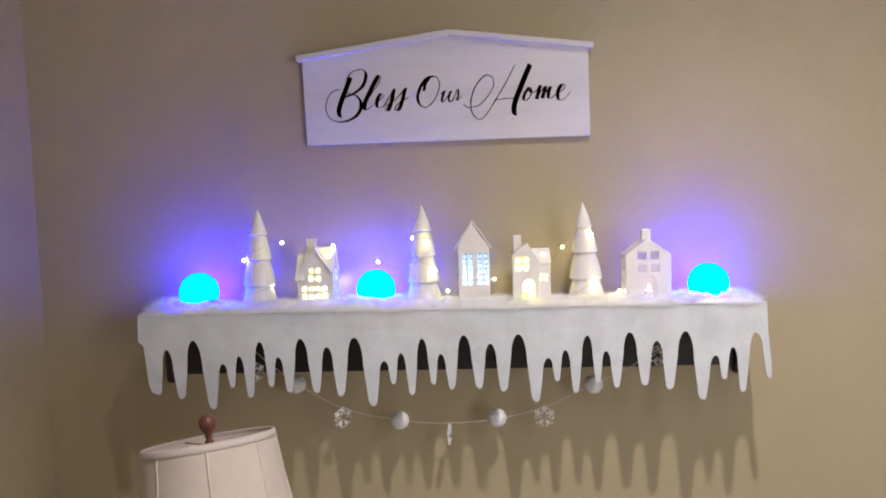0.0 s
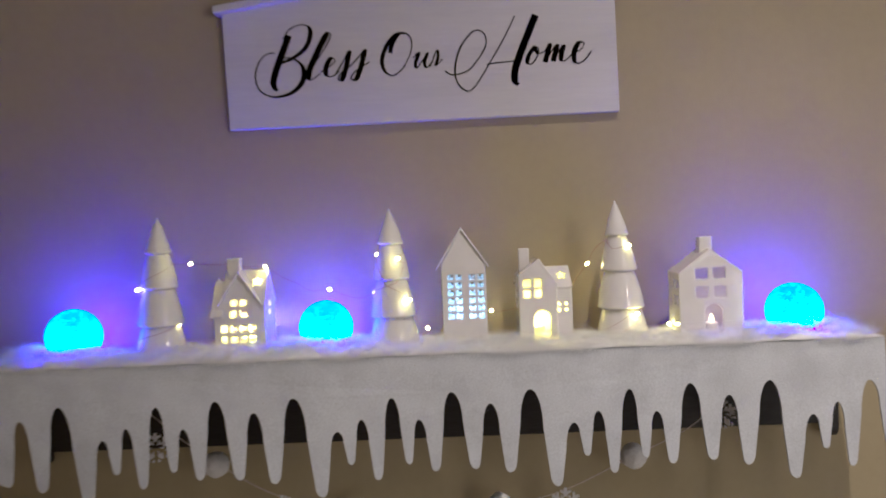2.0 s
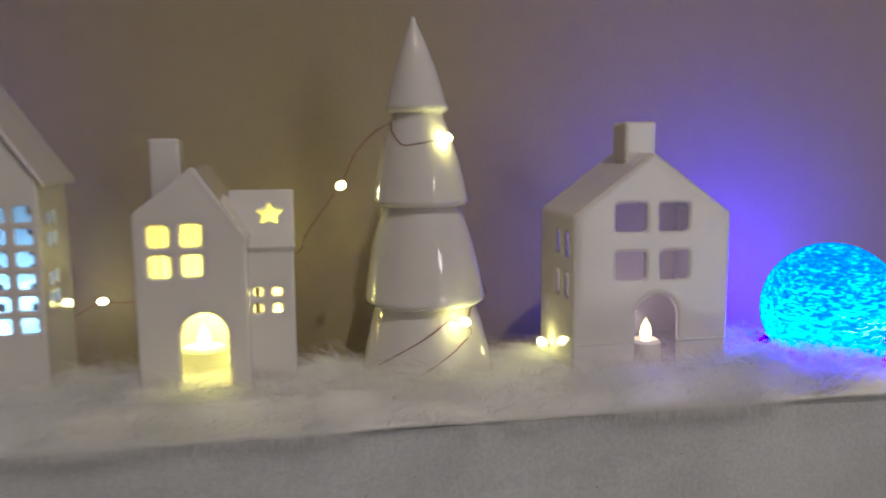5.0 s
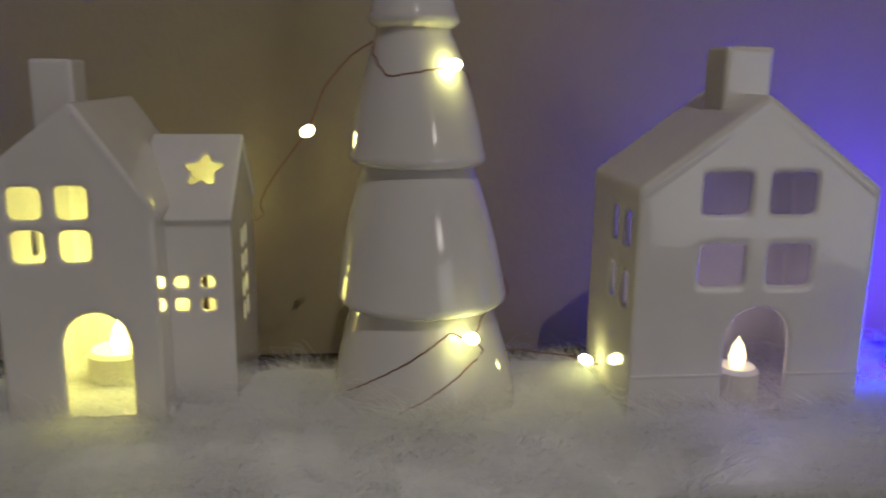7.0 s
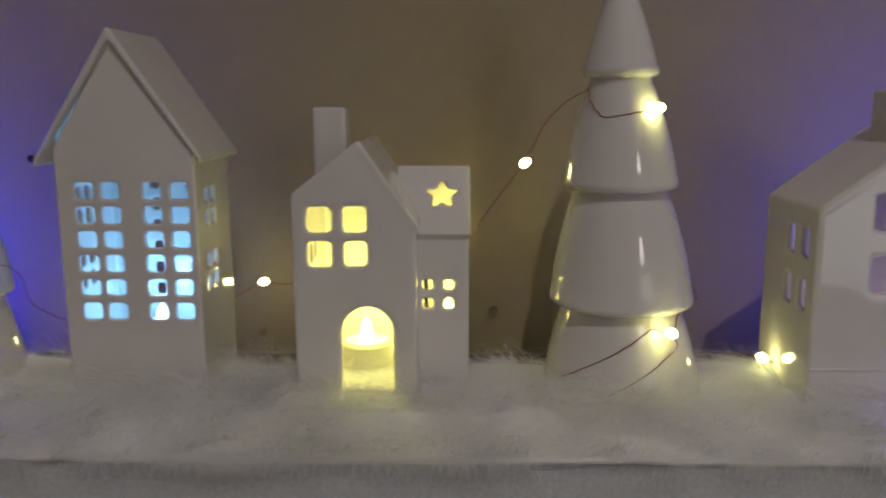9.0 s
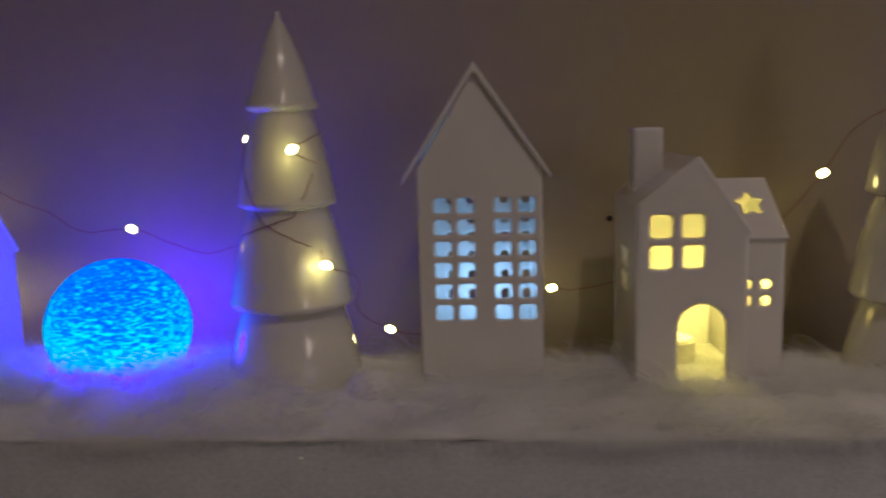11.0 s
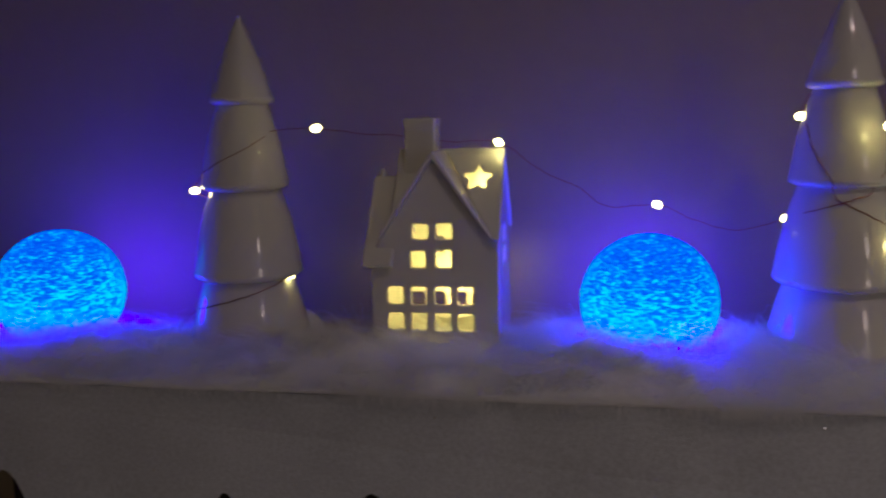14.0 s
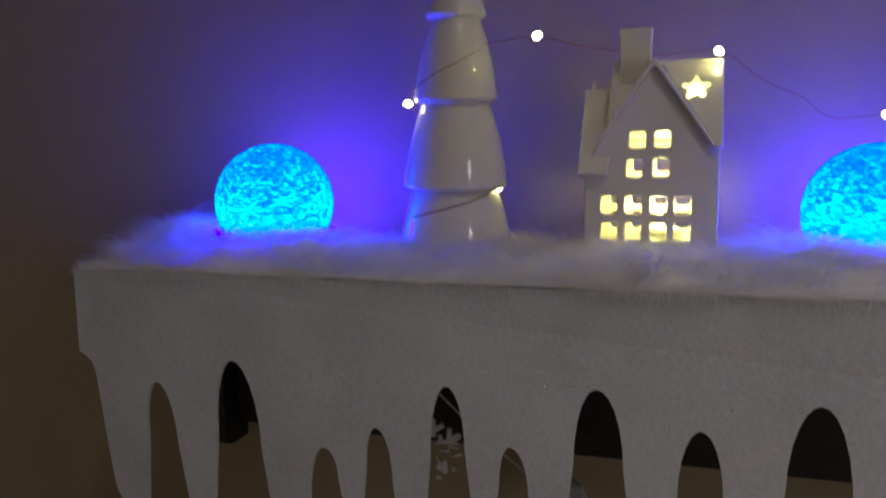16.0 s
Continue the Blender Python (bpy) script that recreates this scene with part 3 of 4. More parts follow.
def gable_box(bm, x0, x1, y0, y1, z0, eave_l, eave_r, peak, front, back, left, right):
    """Hollow walls with a gable to the front; front, back, left and right are lists of holes."""
    shape = [(x0, z0), (x1, z0), (x1, eave_r), peak, (x0, eave_l)]
    panel(bm, shape, front, facing_front(y0), W)
    panel(bm, shape, back, facing_front(y1 - W), W)
    panel(bm, rect(y0, z0, y1, eave_l), left, facing_side(x0), W)
    panel(bm, rect(y0, z0, y1, eave_r), right, facing_side(x1 - W), W)


def gable_roof(bm, x0, x1, y0, y1, z_l, z_r, peak, thick):
    """Two slopes over a ridge that runs to the back."""
    px, pz = peak
    shape = [(x0, z_l), (px, pz), (x1, z_r), (x1 - 0.0008, z_r + thick * 0.9), (px, pz + thick * 1.15), (x0 + 0.0008, z_l + thick * 0.9)]
    panel(bm, shape, [], facing_front(y0), y1 - y0)


def square_chimney(bm, x0, x1, y0, y1, z0, z1):
    box(bm, (x0, y0, z0), (x1, y1, z1 - 0.004))
    box(bm, (x0 - 0.0007, y0 - 0.0007, z1 - 0.006), (x1 + 0.0007, y1 + 0.0007, z1))


def paired(u, v, w, h, gap):
    """Four small panes of a window, from its lower left corner."""
    return [rect(u + i * (w + gap), v + j * (h + gap), u + i * (w + gap) + w, v + j * (h + gap) + h) for i in (0, 1) for j in (0, 1)]


# tall town house with many panes
town = thing("ceramic_house", (0.066, -0.093, DECK), "tall narrow white ceramic house with rows of small lit panes", "ceramic house", "ceramic village houses")
panes = [rect(u, 1.5148 - 0.01375 * r, u + 0.0102, 1.5148 + 0.0094 - 0.01375 * r) for u in (0.0362, 0.0507, 0.0740, 0.0892) for r in range(6)]
sides = [h for z in (1.460, 1.498) for h in paired(-0.1165, z, 0.0075, 0.0085, 0.0045)]
rear = [rect(u + 0.004, 1.5148 - 0.01375 * r, u + 0.0095, 1.5148 + 0.0075 - 0.01375 * r) for u in (0.0362, 0.0507, 0.0740, 0.0892) for r in range(6)]
bm = bmesh.new()
gable_box(bm, 0.0258, 0.1040, -0.1325, -0.066, DECK, 1.5425, 1.5425, (0.0625, 1.6035), panes, rear, sides, sides)
house_part("body", town, bm, 3)
bm = bmesh.new()
gable_roof(bm, 0.0160, 0.1100, -0.1372, -0.063, 1.5320, 1.5335, (0.0624, 1.6015), 0.0060)
house_part("roof", town, bm)

# house with a wing and an arched door
manor = thing("ceramic_house", (0.205, -0.1, DECK), "white ceramic house with a side wing, arched door and yellow glow", "ceramic house", "ceramic village houses")
bm = bmesh.new()
front = [rect(0.168, 1.4985, 0.181, 1.512), rect(0.1872, 1.4985, 0.200, 1.5125), rect(0.1682, 1.4795, 0.181, 1.4935), rect(0.1878, 1.480, 0.200, 1.4935), arch(0.1855, 1.4075, 0.2135, 1.457)]
gable_box(bm, 0.1595, 0.2268, -0.147, -0.055, DECK, 1.5185, 1.503, (0.1965, 1.5465), front, [], paired(-0.112, 1.459, 0.0090, 0.0115, 0.0045), [rect(-0.112, 1.393, -0.060, 1.494)])
gable_roof(bm, 0.1593, 0.2286, -0.1475, -0.0545, 1.5155, 1.4985, (0.1965, 1.5430), 0.0045)
house_part("body", manor, bm, 12)
bm = bmesh.new()
small = [rect(0.2290, 1.4620, 0.2352, 1.4680), rect(0.2410, 1.4620, 0.2472, 1.4680), rect(0.2290, 1.4510, 0.2352, 1.4575), rect(0.2410, 1.4510, 0.2472, 1.4575)]
panel(bm, rect(0.2240, DECK, 0.2555, 1.494), small, facing_front(-0.126), W)
panel(bm, rect(0.2285, DECK, 0.2555, 1.494), [rect(0.2400, 1.460, 0.2515, 1.489)], facing_front(-0.050), W)
panel(bm, [(-0.126, DECK), (-0.046, DECK), (-0.046, 1.494), (-0.0805, 1.525), (-0.126, 1.494)], [h for z in (1.437, 1.462) for h in paired(-0.095, z, 0.007, 0.0085, 0.004)], facing_side(0.2555 - W), W)
slope = math.atan2(0.0325, 0.0355)
fore_slope = math.atan2(0.0325, 0.0465)
lean = Matrix.Translation((0, -0.1275, 1.493)) @ Matrix.Rotation(fore_slope, 4, "X")
panel(bm, rect(0.212, 0.0, 0.2565, 0.0590), [[(u, 0.0340 + (v - 0.0340) * 1.35) for u, v in star(0.2400, 0.0340, 0.0108)]], lean, 0.0026)
lean_back = Matrix.Translation((0, -0.0445, 1.493)) @ Matrix.Rotation(math.pi - slope, 4, "X") @ Matrix.Translation((0, 0, -0.0038))
panel(bm, rect(0.212, 0.0, 0.2565, 0.0510), [], lean_back, 0.0038)
house_part("wing", manor, bm, 7)
bm = bmesh.new()
box(bm, (0.1648, -0.103, 1.515), (0.1840, -0.083, 1.5650))
house_part("chimney", manor, bm, 10)

# broad cottage with four windows
cottage = thing("ceramic_house", (0.49, -0.133, DECK), "broad glossy white ceramic cottage with four square windows, dimly lit", "ceramic house", "ceramic village houses")
wins = [rect(0.4632, 1.5015, 0.4842, 1.5200), rect(0.4940, 1.5015, 0.5142, 1.5200), rect(0.4640, 1.4695, 0.4842, 1.4880), rect(0.4950, 1.4695, 0.5150, 1.4880)]
side_wins = [h for z in (1.457, 1.485) for h in (rect(-0.150, z, -0.141, z + 0.016), rect(-0.132, z, -0.123, z + 0.016))]
bm = bmesh.new()
gable_box(bm, 0.4345, 0.5450, -0.161, -0.090, DECK, 1.5120, 1.5120, (0.4890, 1.5510), wins + [arch(0.4785, 1.399, 0.5085, 1.459)], [], side_wins, [rect(-0.146, z, -0.127, z + 0.016) for z in (1.457, 1.485)])
gable_roof(bm, 0.4340, 0.5455, -0.1615, -0.0895, 1.5090, 1.5090, (0.4890, 1.5480), 0.0050)
house_part("body", cottage, bm, 13)
for x0, x1 in ((0.4350, 0.4783), (0.5090, 0.5445)):
    bm = bmesh.new()
    box(bm, (x0, -0.1616, 1.4266), (x1, -0.1600, 1.4280))
    bevel_all(bm, 0.0003, 1)
    part("ledge", bm, CERAMIC, cottage)
bm = bmesh.new()
box(bm, (0.4780, -0.138, 1.530), (0.5005, -0.116, 1.5700))
panel(bm, rect(0.4778, -0.1382, 0.5007, -0.1158), [rect(0.4832, -0.1328, 0.4953, -0.1212)], Matrix.Translation((0, 0, 1.5680)), 0.0060)
house_part("chimney", cottage, bm, 9)

# gabled house with a cross roof
gabled = thing("ceramic_house", (-0.336, -0.092, DECK), "white ceramic house with a cross gable, starred roof and yellow windows", "ceramic house", "ceramic village houses")
upper = [rect(-0.350, 1.4842, -0.3390, 1.4952), rect(-0.3332, 1.4842, -0.3222, 1.4955), rect(-0.3520, 1.4638, -0.3412, 1.4760), rect(-0.3338, 1.4640, -0.3228, 1.4768)]
lower = [rect(u, z, u + 0.0112, z + 0.0125) for u in (-0.3692, -0.3524, -0.3350, -0.3188) for z in (1.4185, 1.4375)]
bm = bmesh.new()
panel(bm, [(-0.3815, DECK), (-0.2890, DECK), (-0.2890, 1.4865), (-0.2938, 1.4865), (-0.3340, 1.5440), (-0.3732, 1.4865), (-0.3815, 1.4700)], upper + lower, facing_front(-0.130), W)
panel(bm, rect(-0.3815, DECK, -0.2890, 1.4880), upper[2:] + lower, facing_front(-0.053 - W), W)
end = [(-0.130, DECK), (-0.053, DECK), (-0.053, 1.488), (-0.0915, 1.5400), (-0.130, 1.488)]
panel(bm, end, [h for h in paired(-0.104, 1.463, 0.0075, 0.0115, 0.0045)], facing_side(-0.2890 - W), W)
panel(bm, [(-0.130, DECK), (-0.053, DECK), (-0.053, 1.470), (-0.0915, 1.5330), (-0.130, 1.470)], [], facing_side(-0.3815), W)
house_part("body", gabled, bm, 3)
bm = bmesh.new()
pitch = math.atan2(0.060, 0.0435)
run = math.hypot(0.060, 0.0435)
fore = Matrix.Translation((0, -0.1350, 1.4835)) @ Matrix.Rotation(pitch, 4, "X")
aft = Matrix.Translation((0, -0.0515, 1.4835)) @ Matrix.Rotation(math.pi - pitch, 4, "X") @ Matrix.Translation((0, 0, -0.0042))
panel(bm, [(-0.2930, 0.0), (-0.2872, 0.0), (-0.2872, run + 0.001), (-0.3320, run + 0.001)], [star(-0.3060, 0.0505, 0.0126)], fore, 0.0024)
panel(bm, [(-0.3660, 0.014), (-0.3360, run + 0.001), (-0.3660, run + 0.001)], [], fore, 0.0042)
panel(bm, rect(-0.3660, 0.0, -0.2872, run + 0.001), [], aft, 0.0042)
low_fore = Matrix.Translation((0, -0.1350, 1.4640)) @ Matrix.Rotation(pitch, 4, "X")
low_aft = Matrix.Translation((0, -0.0515, 1.4640)) @ Matrix.Rotation(math.pi - pitch, 4, "X") @ Matrix.Translation((0, 0, -0.0042))
panel(bm, rect(-0.3860, 0.0, -0.3640, run + 0.001), [], low_fore, 0.0042)
panel(bm, rect(-0.3860, 0.0, -0.3640, run + 0.001), [], low_aft, 0.0042)
house_part("roof", gabled, bm, 3)
bm = bmesh.new()
gable_roof(bm, -0.3740, -0.2930, -0.1365, -0.092, 1.4830, 1.4830, (-0.3340, 1.5410), 0.0052)
house_part("cross_roof", gabled, bm)
bm = bmesh.new()
square_chimney(bm, -0.3595, -0.3370, -0.107, -0.085, 1.520, 1.5690)
house_part("chimney", gabled, bm)


# ---------------------------------------------------------------- candles in the houses
def tea_light(x, y, glow, colour, watts, tall=0.015, r=0.0165, z=DECK):
    t = thing("tea_light", (x, y, z), "small white battery tea light glowing inside a ceramic house", "tea light", "tea lights")
    bm = bmesh.new()
    lathe(bm, [(0, z), (r, z), (r, z + tall - 0.002), (r - 0.002, z + tall), (r * 0.5, z + tall - 0.001), (0, z + tall - 0.002)], (x, y), 32)
    part("body", bm, PLASTIC, t)
    bm = bmesh.new()
    f = z + tall - 0.002
    lathe(bm, [(0, f), (0.003, f + 0.001), (0.0042, f + 0.006), (0.0028, f + 0.012), (0, f + 0.017)], (x, y), 16)
    part("bulb", bm, glow, t, "glowing flame-shaped bulb", smooth=True)
    if watts:
        point_lamp("house_glow", (x, y, f + 0.024), watts, colour, 0.010)


tea_light(0.193, -0.094, FLAME, (1.0, 0.706, 0.008), 0.87, 0.015, 0.0155, 1.4085)
# Unseen second light, added to brighten the manor's wing and the wall beside it.
tea_light(0.2430, -0.080, FLAME, (1.0, 0.706, 0.008), 0.29, 0.045, 0.0085)
tea_light(0.067, -0.095, FLAME_COOL, (0.62, 0.88, 0.56), 0.245, 0.045)
tea_light(-0.330, -0.080, FLAME, (1.0, 0.688, 0.012), 1.29, 0.034)
# Lamp tinted towards lavender, standing in for globe light inside the cottage.
tea_light(0.4945, -0.142, FLAME_DIM, (1.0, 0.582, 0.241), 0.063, 0.016, 0.0105, 1.4085)
# Extra lamp without a candle, added under the gabled roof to brighten its star.
point_lamp("house_glow", (-0.306, -0.086, 1.502), 0.55, (1.0, 0.688, 0.012), 0.008)
for house, fx0, fx1, fy0, fy1 in ((manor, 0.158, 0.229, -0.144, -0.058), (cottage, 0.437, 0.542, -0.158, -0.093)):
    bm = bmesh.new()
    box(bm, (fx0, fy0, 1.403), (fx1, fy1, 1.4085))
    part("floor_plate", bm, CERAMIC, house)

# ---------------------------------------------------------------- fairy lights
lights = thing("fairy_lights", (0, -0.1, DECK), "copper wire fairy lights wound round the ceramic trees and houses", "fairy lights")


def wound(tree, a0, a1, z0, z1, n=9):
    """Points round a tree, from angle a0 to a1 (degrees, -90 faces the room) and from height z0 to z1."""
    x, y, side, back, tiers = TREES[tree]
    out = []
    for k in range(n):
        a, z = radians(a0 + (a1 - a0) * k / (n - 1)), z0 + (z1 - z0) * k / (n - 1)
        r = tree_radius(tiers, z) + 0.0016
        out.append((x + side * (z - DECK) + r * math.cos(a), y + back * (z - DECK) + r * math.sin(a), z))
    return out


def strand(points):
    bm = bmesh.new()
    pts = spline(points, 6)
    rng = random.Random(len(pts))
    pts = [p + Vector((rng.uniform(-1, 1), 0, rng.uniform(-1, 1))) * 0.0004 for p in pts]
    tube(bm, pts, 0.00035, 5)
    part("wire", bm, COPPER, lights)


BULBS = [(-0.519, -0.118, 1.519), (-0.4485, -0.112, 1.4545), (-0.414, -0.140, 1.5632), (-0.2915, -0.103, 1.5505), (-0.180, -0.089, 1.504),
         (-0.0894, -0.1005, 1.5642), (-0.049, -0.1455, 1.5575), (-0.0953, -0.100, 1.4955), (-0.0325, -0.141, 1.4845), (-0.005, -0.054, 1.421),
         (0.116, -0.037, 1.447), (0.289, -0.093, 1.532), (0.3555, -0.138, 1.564), (0.363, -0.157, 1.446), (0.427, -0.118, 1.420)]
B = BULBS
strand([(-0.545, -0.11, 1.395), (-0.535, -0.125, 1.415)] + wound(0, 215, 345, 1.430, 1.4535) + [B[1]] + wound(0, 10, 185, 1.460, 1.512) + [B[0]] + wound(0, 205, 345, 1.528, 1.562) + [B[2]])
strand([B[2], (-0.385, -0.100, 1.558), (-0.365, -0.080, 1.556), (-0.33, -0.084, 1.551), B[3], (-0.262, -0.10, 1.530), (-0.235, -0.095, 1.517), (-0.215, -0.09, 1.503), B[4], (-0.155, -0.085, 1.493), (-0.125, -0.09, 1.486), B[7]])
strand([B[7]] + wound(1, 215, 290, 1.502, 1.515, 6) + wound(1, 295, 325, 1.520, 1.548, 5) + [B[6]] + wound(1, 345, 520, 1.566, 1.578, 7) + [B[5]])
strand([B[5]] + wound(1, 200, 245, 1.558, 1.524, 5) + wound(1, 250, 318, 1.512, 1.492, 6) + [B[8], (-0.020, -0.10, 1.468), (-0.024, -0.075, 1.440), B[9], (0.02, -0.046, 1.415), (0.07, -0.043, 1.425), B[10]])
strand([B[10], (0.14, -0.036, 1.446), (0.2, -0.03, 1.46), (0.255, -0.040, 1.478), (0.263, -0.075, 1.494), (0.272, -0.090, 1.510), B[11], (0.296, -0.100, 1.549), (0.306, -0.104, 1.563)] + wound(2, 195, 230, 1.574, 1.561, 4) + wound(2, 240, 300, 1.559, 1.563, 5) + [B[12]])
strand([B[12]] + wound(2, -10, 110, 1.560, 1.49, 7) + wound(2, 60, -40, 1.475, 1.452, 5) + [B[13]] + wound(2, -75, -165, 1.446, 1.408, 6) + [(0.29, -0.145, 1.398)])
strand([B[13]] + wound(2, -50, -125, 1.436, 1.404, 7) + [(0.315, -0.163, 1.398)])
strand([(0.29, -0.145, 1.398), (0.34, -0.06, 1.402), (0.40, -0.075, 1.410), B[14], (0.45, -0.09, 1.40)])
BULB = bmesh.new()
bmesh.ops.create_uvsphere(BULB, u_segments=12, v_segments=8, radius=0.0027)
bmesh.ops.scale(BULB, vec=(1.35, 1, 1), verts=BULB.verts)
bulb_mesh = bpy.data.meshes.new("led_bulb")
BULB.to_mesh(bulb_mesh)
BULB.free()
bulb_mesh.materials.append(LED)
bulb_mesh.polygons.foreach_set("use_smooth", [True] * len(bulb_mesh.polygons))
for k, p in enumerate(BULBS):
    ob = new("led_bulb", bulb_mesh)
    ob.parent = lights
    ob.location = Vector(p) - lights.location
    ob.rotation_euler = (0, math.sin(k * 5.0) * 0.6, math.cos(k * 3.0) * 0.4)
    ob["label"] = "tiny glowing warm white bulb"

# ---------------------------------------------------------------- garland under the shelf
garland = thing("snowflake_garland", (0, -0.08, 1.2), "cream twine garland with white pompoms and wooden snowflakes below the shelf", "garland")
STRING = [(-0.60, 1.344), (-0.532, 1.293), (-0.442, 1.216), (-0.297, 1.125), (-0.139, 1.087), (-0.010, 1.077), (0.115, 1.087), (0.237, 1.116), (0.364, 1.174), (0.48, 1.231), (0.60, 1.344)]
bm = bmesh.new()
tube(bm, spline([(x, -0.08, z) for x, z in STRING], 8), 0.0011, 6)
part("twine", bm, TWINE, garland)


def pompom(x, y, z, r, parent=None):
    bm = bmesh.new()
    bmesh.ops.create_icosphere(bm, subdivisions=4, radius=r)
    for v in bm.verts:
        v.co *= 1 + 0.09 * noise.noise(v.co * 190 + Vector((x * 50, 0, 0))) + 0.05 * noise.noise(v.co * 500)
    bmesh.ops.translate(bm, verts=bm.verts, vec=(x, y, z))
    return part("pompom", bm, WOOL, parent, "white woolly pompom" if parent else "", smooth=True)


def snowflake(x, y, z, r, turn):
    """A cut-out plate: six arms with two pairs of side branches each."""
    half = [(0.105, 0.182), (0.105, 0.27), (0.31, 0.39), (0.24, 0.50), (0.105, 0.42), (0.105, 0.56), (0.38, 0.74), (0.30, 0.86), (0.105, 0.73), (0.105, 0.93), (0.06, 0.98)]
    arm = half + [(-u, v) for u, v in half[:0:-1]]
    line = []
    for k in range(6):
        c, q = math.cos(math.pi * k / 3), math.sin(math.pi * k / 3)
        line += [((u * c - v * q) * r, (u * q + v * c) * r) for u, v in arm]
    bm = bmesh.new()
    panel(bm, line, [], facing_front(-0.0018), 0.0036)
    bmesh.ops.transform(bm, matrix=pose(x, y, z, 0, 0, turn), verts=bm.verts)
    return part("snowflake", bm, FLAKE, garland, "white wooden snowflake")


for px, pz in ((-0.406, 1.187), (-0.139, 1.087), (0.115, 1.090), (0.364, 1.174)):
    pompom(px, -0.08, pz, 0.0235, garland)
for px, pz, turn in ((-0.517, 1.222, 12), (-0.288, 1.097, 40), (-0.010, 1.046, 82), (0.237, 1.091, -8), (0.530, 1.246, -50)):
    snowflake(px, -0.08, pz, 0.029, turn)

# ---------------------------------------------------------------- table lamp
LAMP = (-0.527, -0.42, 0)
lamp = thing("floor_lamp", LAMP, "lamp with a cream bell shade and a turned wooden finial", "lamp")
tilt = Matrix.Translation((LAMP[0], LAMP[1], 1.152)) @ Matrix.Rotation(radians(-11), 4, "X") @ Matrix.Rotation(radians(-8), 4, "Y")
TOP_R, LOW_R, TALL = 0.142, 0.182, 0.27


def shade_radius(s):
    return TOP_R + (LOW_R - TOP_R) * (0.35 * s + 0.65 * s * s)


bm = bmesh.new()
rings = [(shade_radius(s / 12), -TALL * s / 12) for s in range(13)]
lathe(bm, rings + [(r - 0.003, z) for r, z in rings[::-1]] + [rings[0]], (0, 0), 64)
bmesh.ops.remove_doubles(bm, verts=bm.verts, dist=1e-5)
bmesh.ops.transform(bm, matrix=tilt, verts=bm.verts)
part("shade", bm, LINEN, lamp, "cream linen bell shade", smooth=True)
bm = bmesh.new()
lathe(bm, [(TOP_R - 0.0045, 0.001), (TOP_R - 0.001, 0.003), (TOP_R + 0.0025, 0.001), (TOP_R + 0.004, -0.012), (TOP_R + 0.0025, -0.013), (TOP_R - 0.0045, -0.004), (TOP_R - 0.0045, 0.001)], (0, 0), 64)
bmesh.ops.transform(bm, matrix=tilt, verts=bm.verts)
part("rim_trim", bm, TRIM, lamp, smooth=True)
for k in range(8):
    a = 2 * math.pi * (k + 0.35) / 8
    bm = bmesh.new()
    tube(bm, [tilt @ Vector(((shade_radius(s / 8) + 0.001) * math.cos(a), (shade_radius(s / 8) + 0.001) * math.sin(a), -TALL * s / 8 - (0.012 if s == 0 else 0))) for s in range(9)], 0.0022, 6)
    part("seam", bm, LINEN, lamp)
for k in range(3):
    a = 2 * math.pi * (k + 0.1) / 3
    bm = bmesh.new()
    tube(bm, [tilt @ Vector(((TOP_R - 0.004) * math.cos(a), (TOP_R - 0.004) * math.sin(a), -0.006)), tilt @ Vector((0, 0, -0.012))], 0.002, 6)
    part("spider_arm", bm, BRASS, lamp)
bm = bmesh.new()
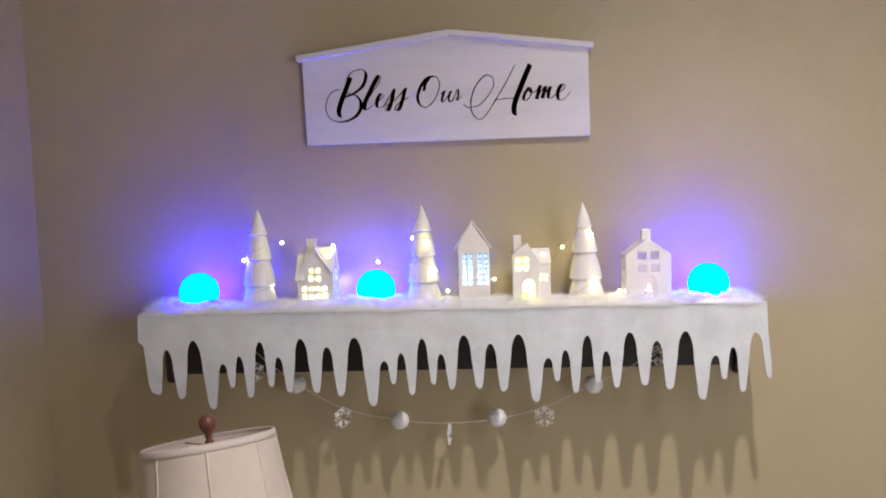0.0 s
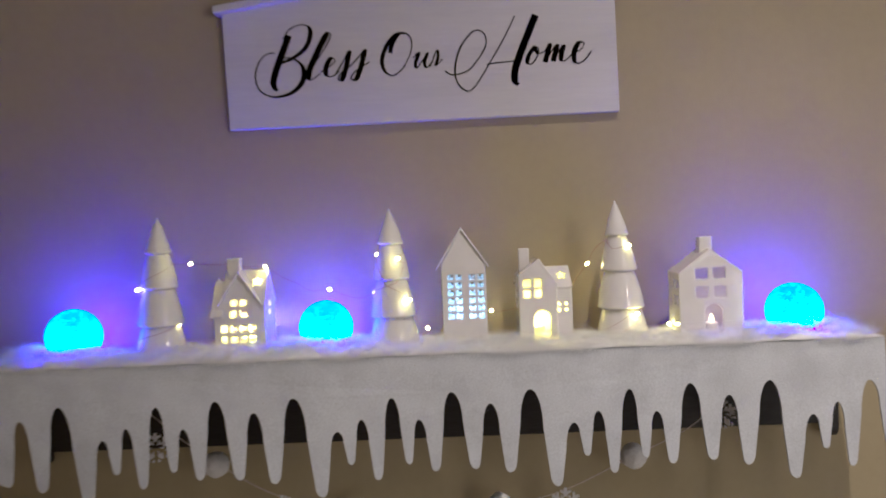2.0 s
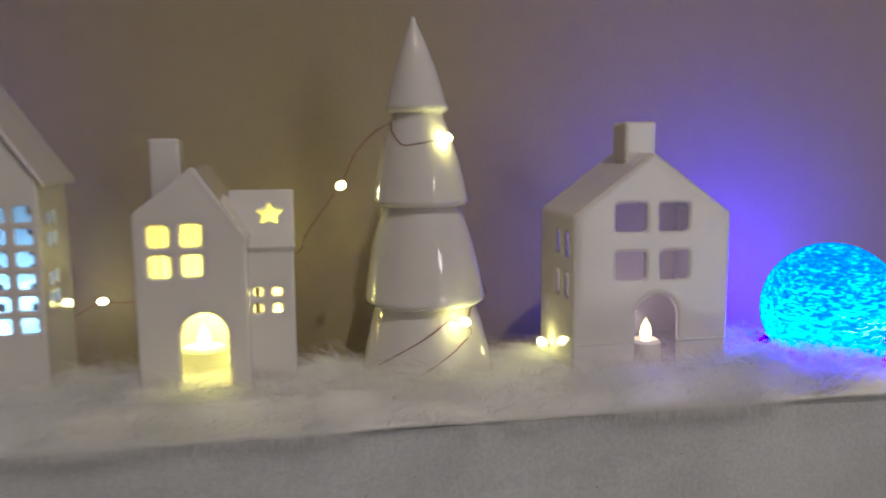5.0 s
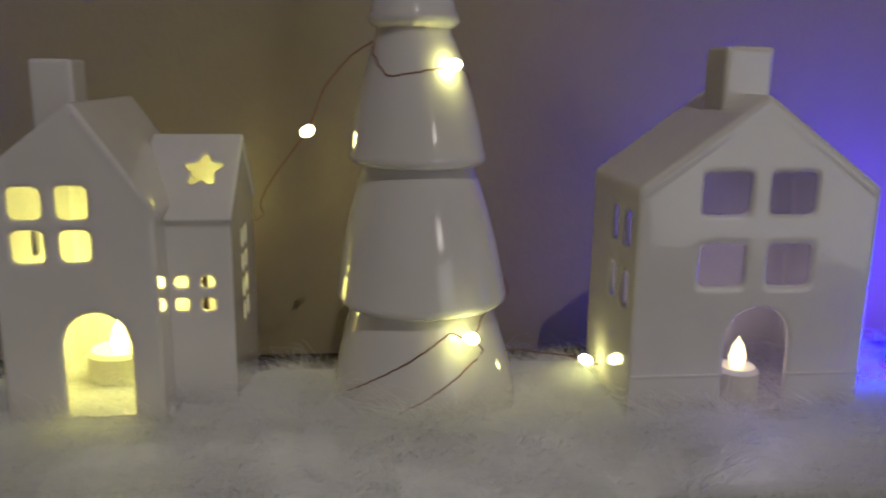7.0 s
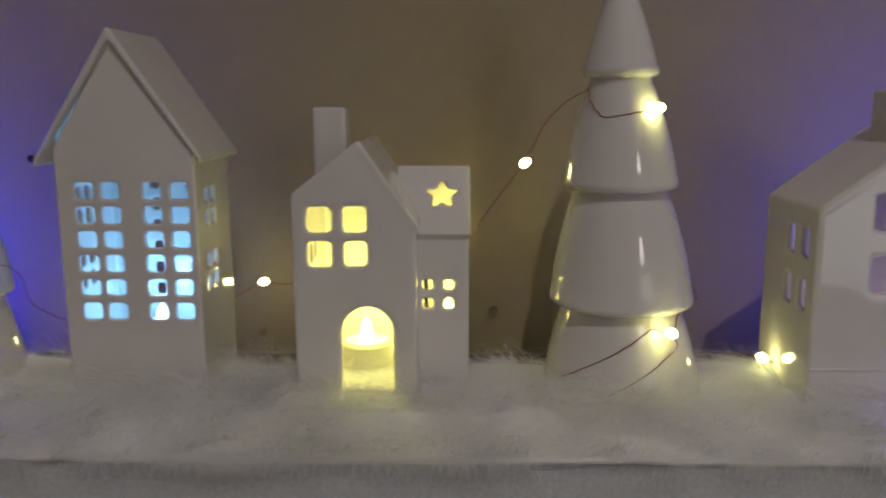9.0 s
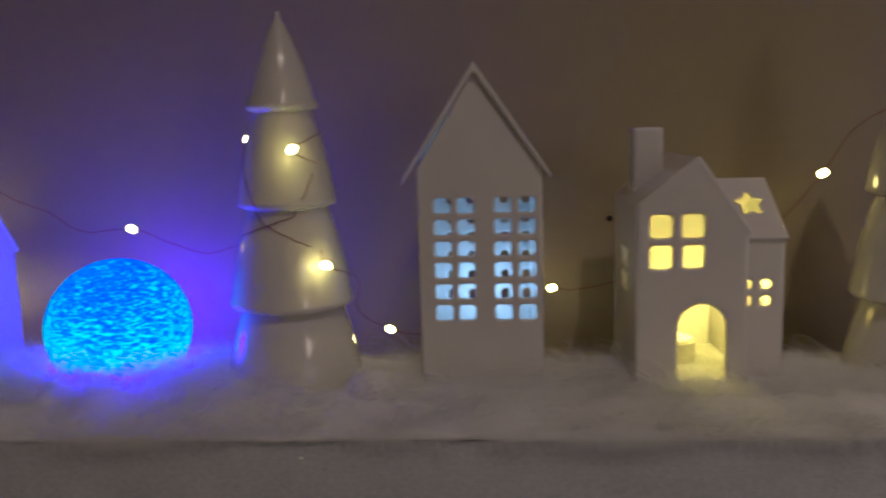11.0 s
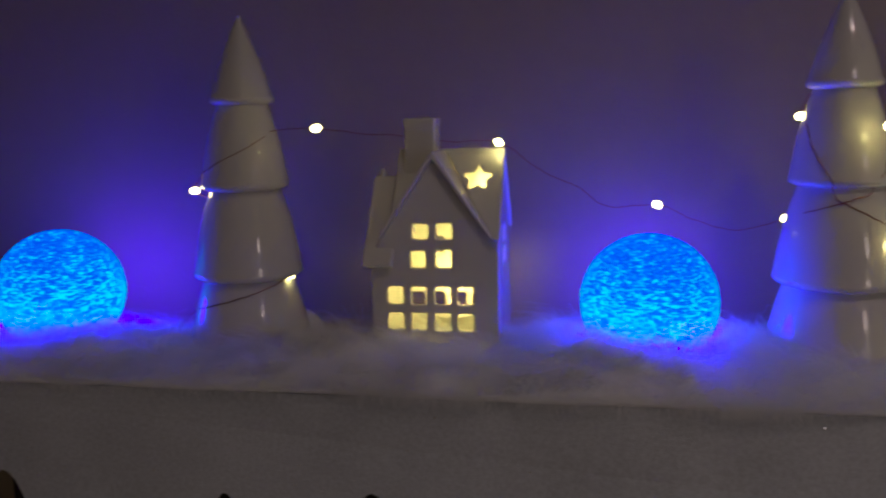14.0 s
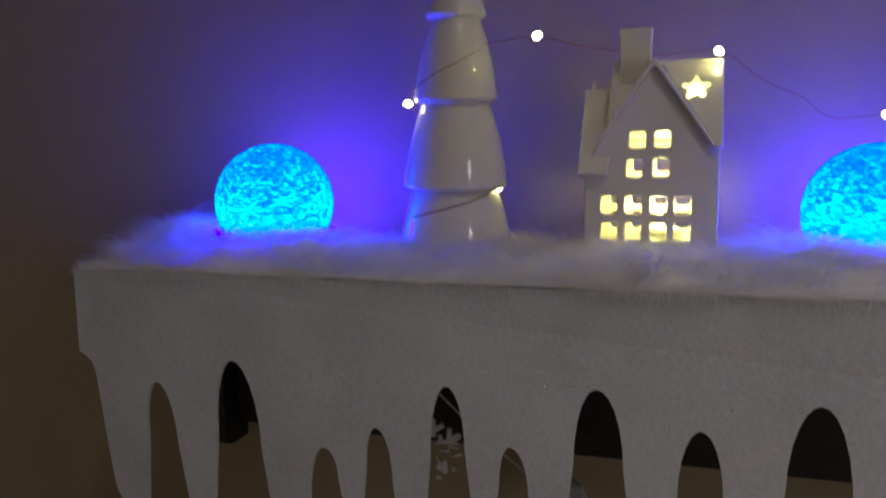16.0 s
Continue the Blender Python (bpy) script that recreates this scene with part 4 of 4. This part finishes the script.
lathe(bm, [(0, -0.013), (0.009, -0.012), (0.010, -0.003), (0.006, 0.003), (0.009, 0.008), (0.0065, 0.013), (0.013, 0.02), (0.0185, 0.032), (0.0185, 0.041), (0.014, 0.051), (0.006, 0.056), (0, 0.057)], (0, 0), 32)
bmesh.ops.transform(bm, matrix=tilt, verts=bm.verts)
part("finial", bm, WALNUT, lamp, "turned reddish-brown wooden finial", smooth=True)
bm = bmesh.new()
lathe(bm, [(0, 0), (0.13, 0), (0.13, 0.012), (0.10, 0.024), (0.02, 0.04), (0.012, 0.06), (0.012, 1.13), (0.004, 1.142), (0, 1.142)], LAMP[:2], 32)
part("stand", bm, BRASS, lamp, smooth=True)

# ---------------------------------------------------------------- small things
ball = pompom(-0.002, -0.166, 1.410, 0.0145)
ball.name = "snowball"
tagged(ball, "small white woolly pompom half sunk in artificial snow", "pompom")
bm = bmesh.new()
lathe(bm, [(0, 0), (0.0022, 0), (0.0026, 0.0012), (0.0014, 0.0022), (0, 0.0024)], (0, 0), 12)
bmesh.ops.transform(bm, matrix=Matrix.Translation((-0.057, 0.0, 1.529)) @ pose(0, 0, 0, 90, 0, 0), verts=bm.verts)
tagged(part("nail", bm, DARK), "dark nail head in the beige wall", "nail", "nails in the wall")
bm = bmesh.new()
lathe(bm, [(0, 0), (0.0020, 0), (0.0024, 0.0012), (0.0014, 0.0022), (0, 0.0024)], (0, 0), 12)
bmesh.ops.transform(bm, matrix=Matrix.Translation((0.164, 0.0, 1.4945)) @ pose(0, 0, 0, 90, 0, 0), verts=bm.verts)
tagged(part("nail", bm, DARK), "dark nail head in the beige wall between two ceramic houses", "nail", "nails in the wall")

# a loose curl of the snow blanket beside the first tree
bm = bmesh.new()
curl = spline([(-0.4640, -0.066, 1.4120), (-0.4580, -0.066, 1.4135), (-0.4510, -0.067, 1.4105), (-0.4450, -0.068, 1.4045), (-0.4425, -0.069, 1.3980)], 6)
tube(bm, curl, 0.0042, 10)
for v in bm.verts:
    v.co += Vector((noise.noise(v.co * 300), noise.noise(v.co * 300 + Vector((9, 0, 0))), noise.noise(v.co * 300 + Vector((0, 9, 0))))) * 0.0012
part("snow_curl", bm, SNOW, snow, smooth=True)
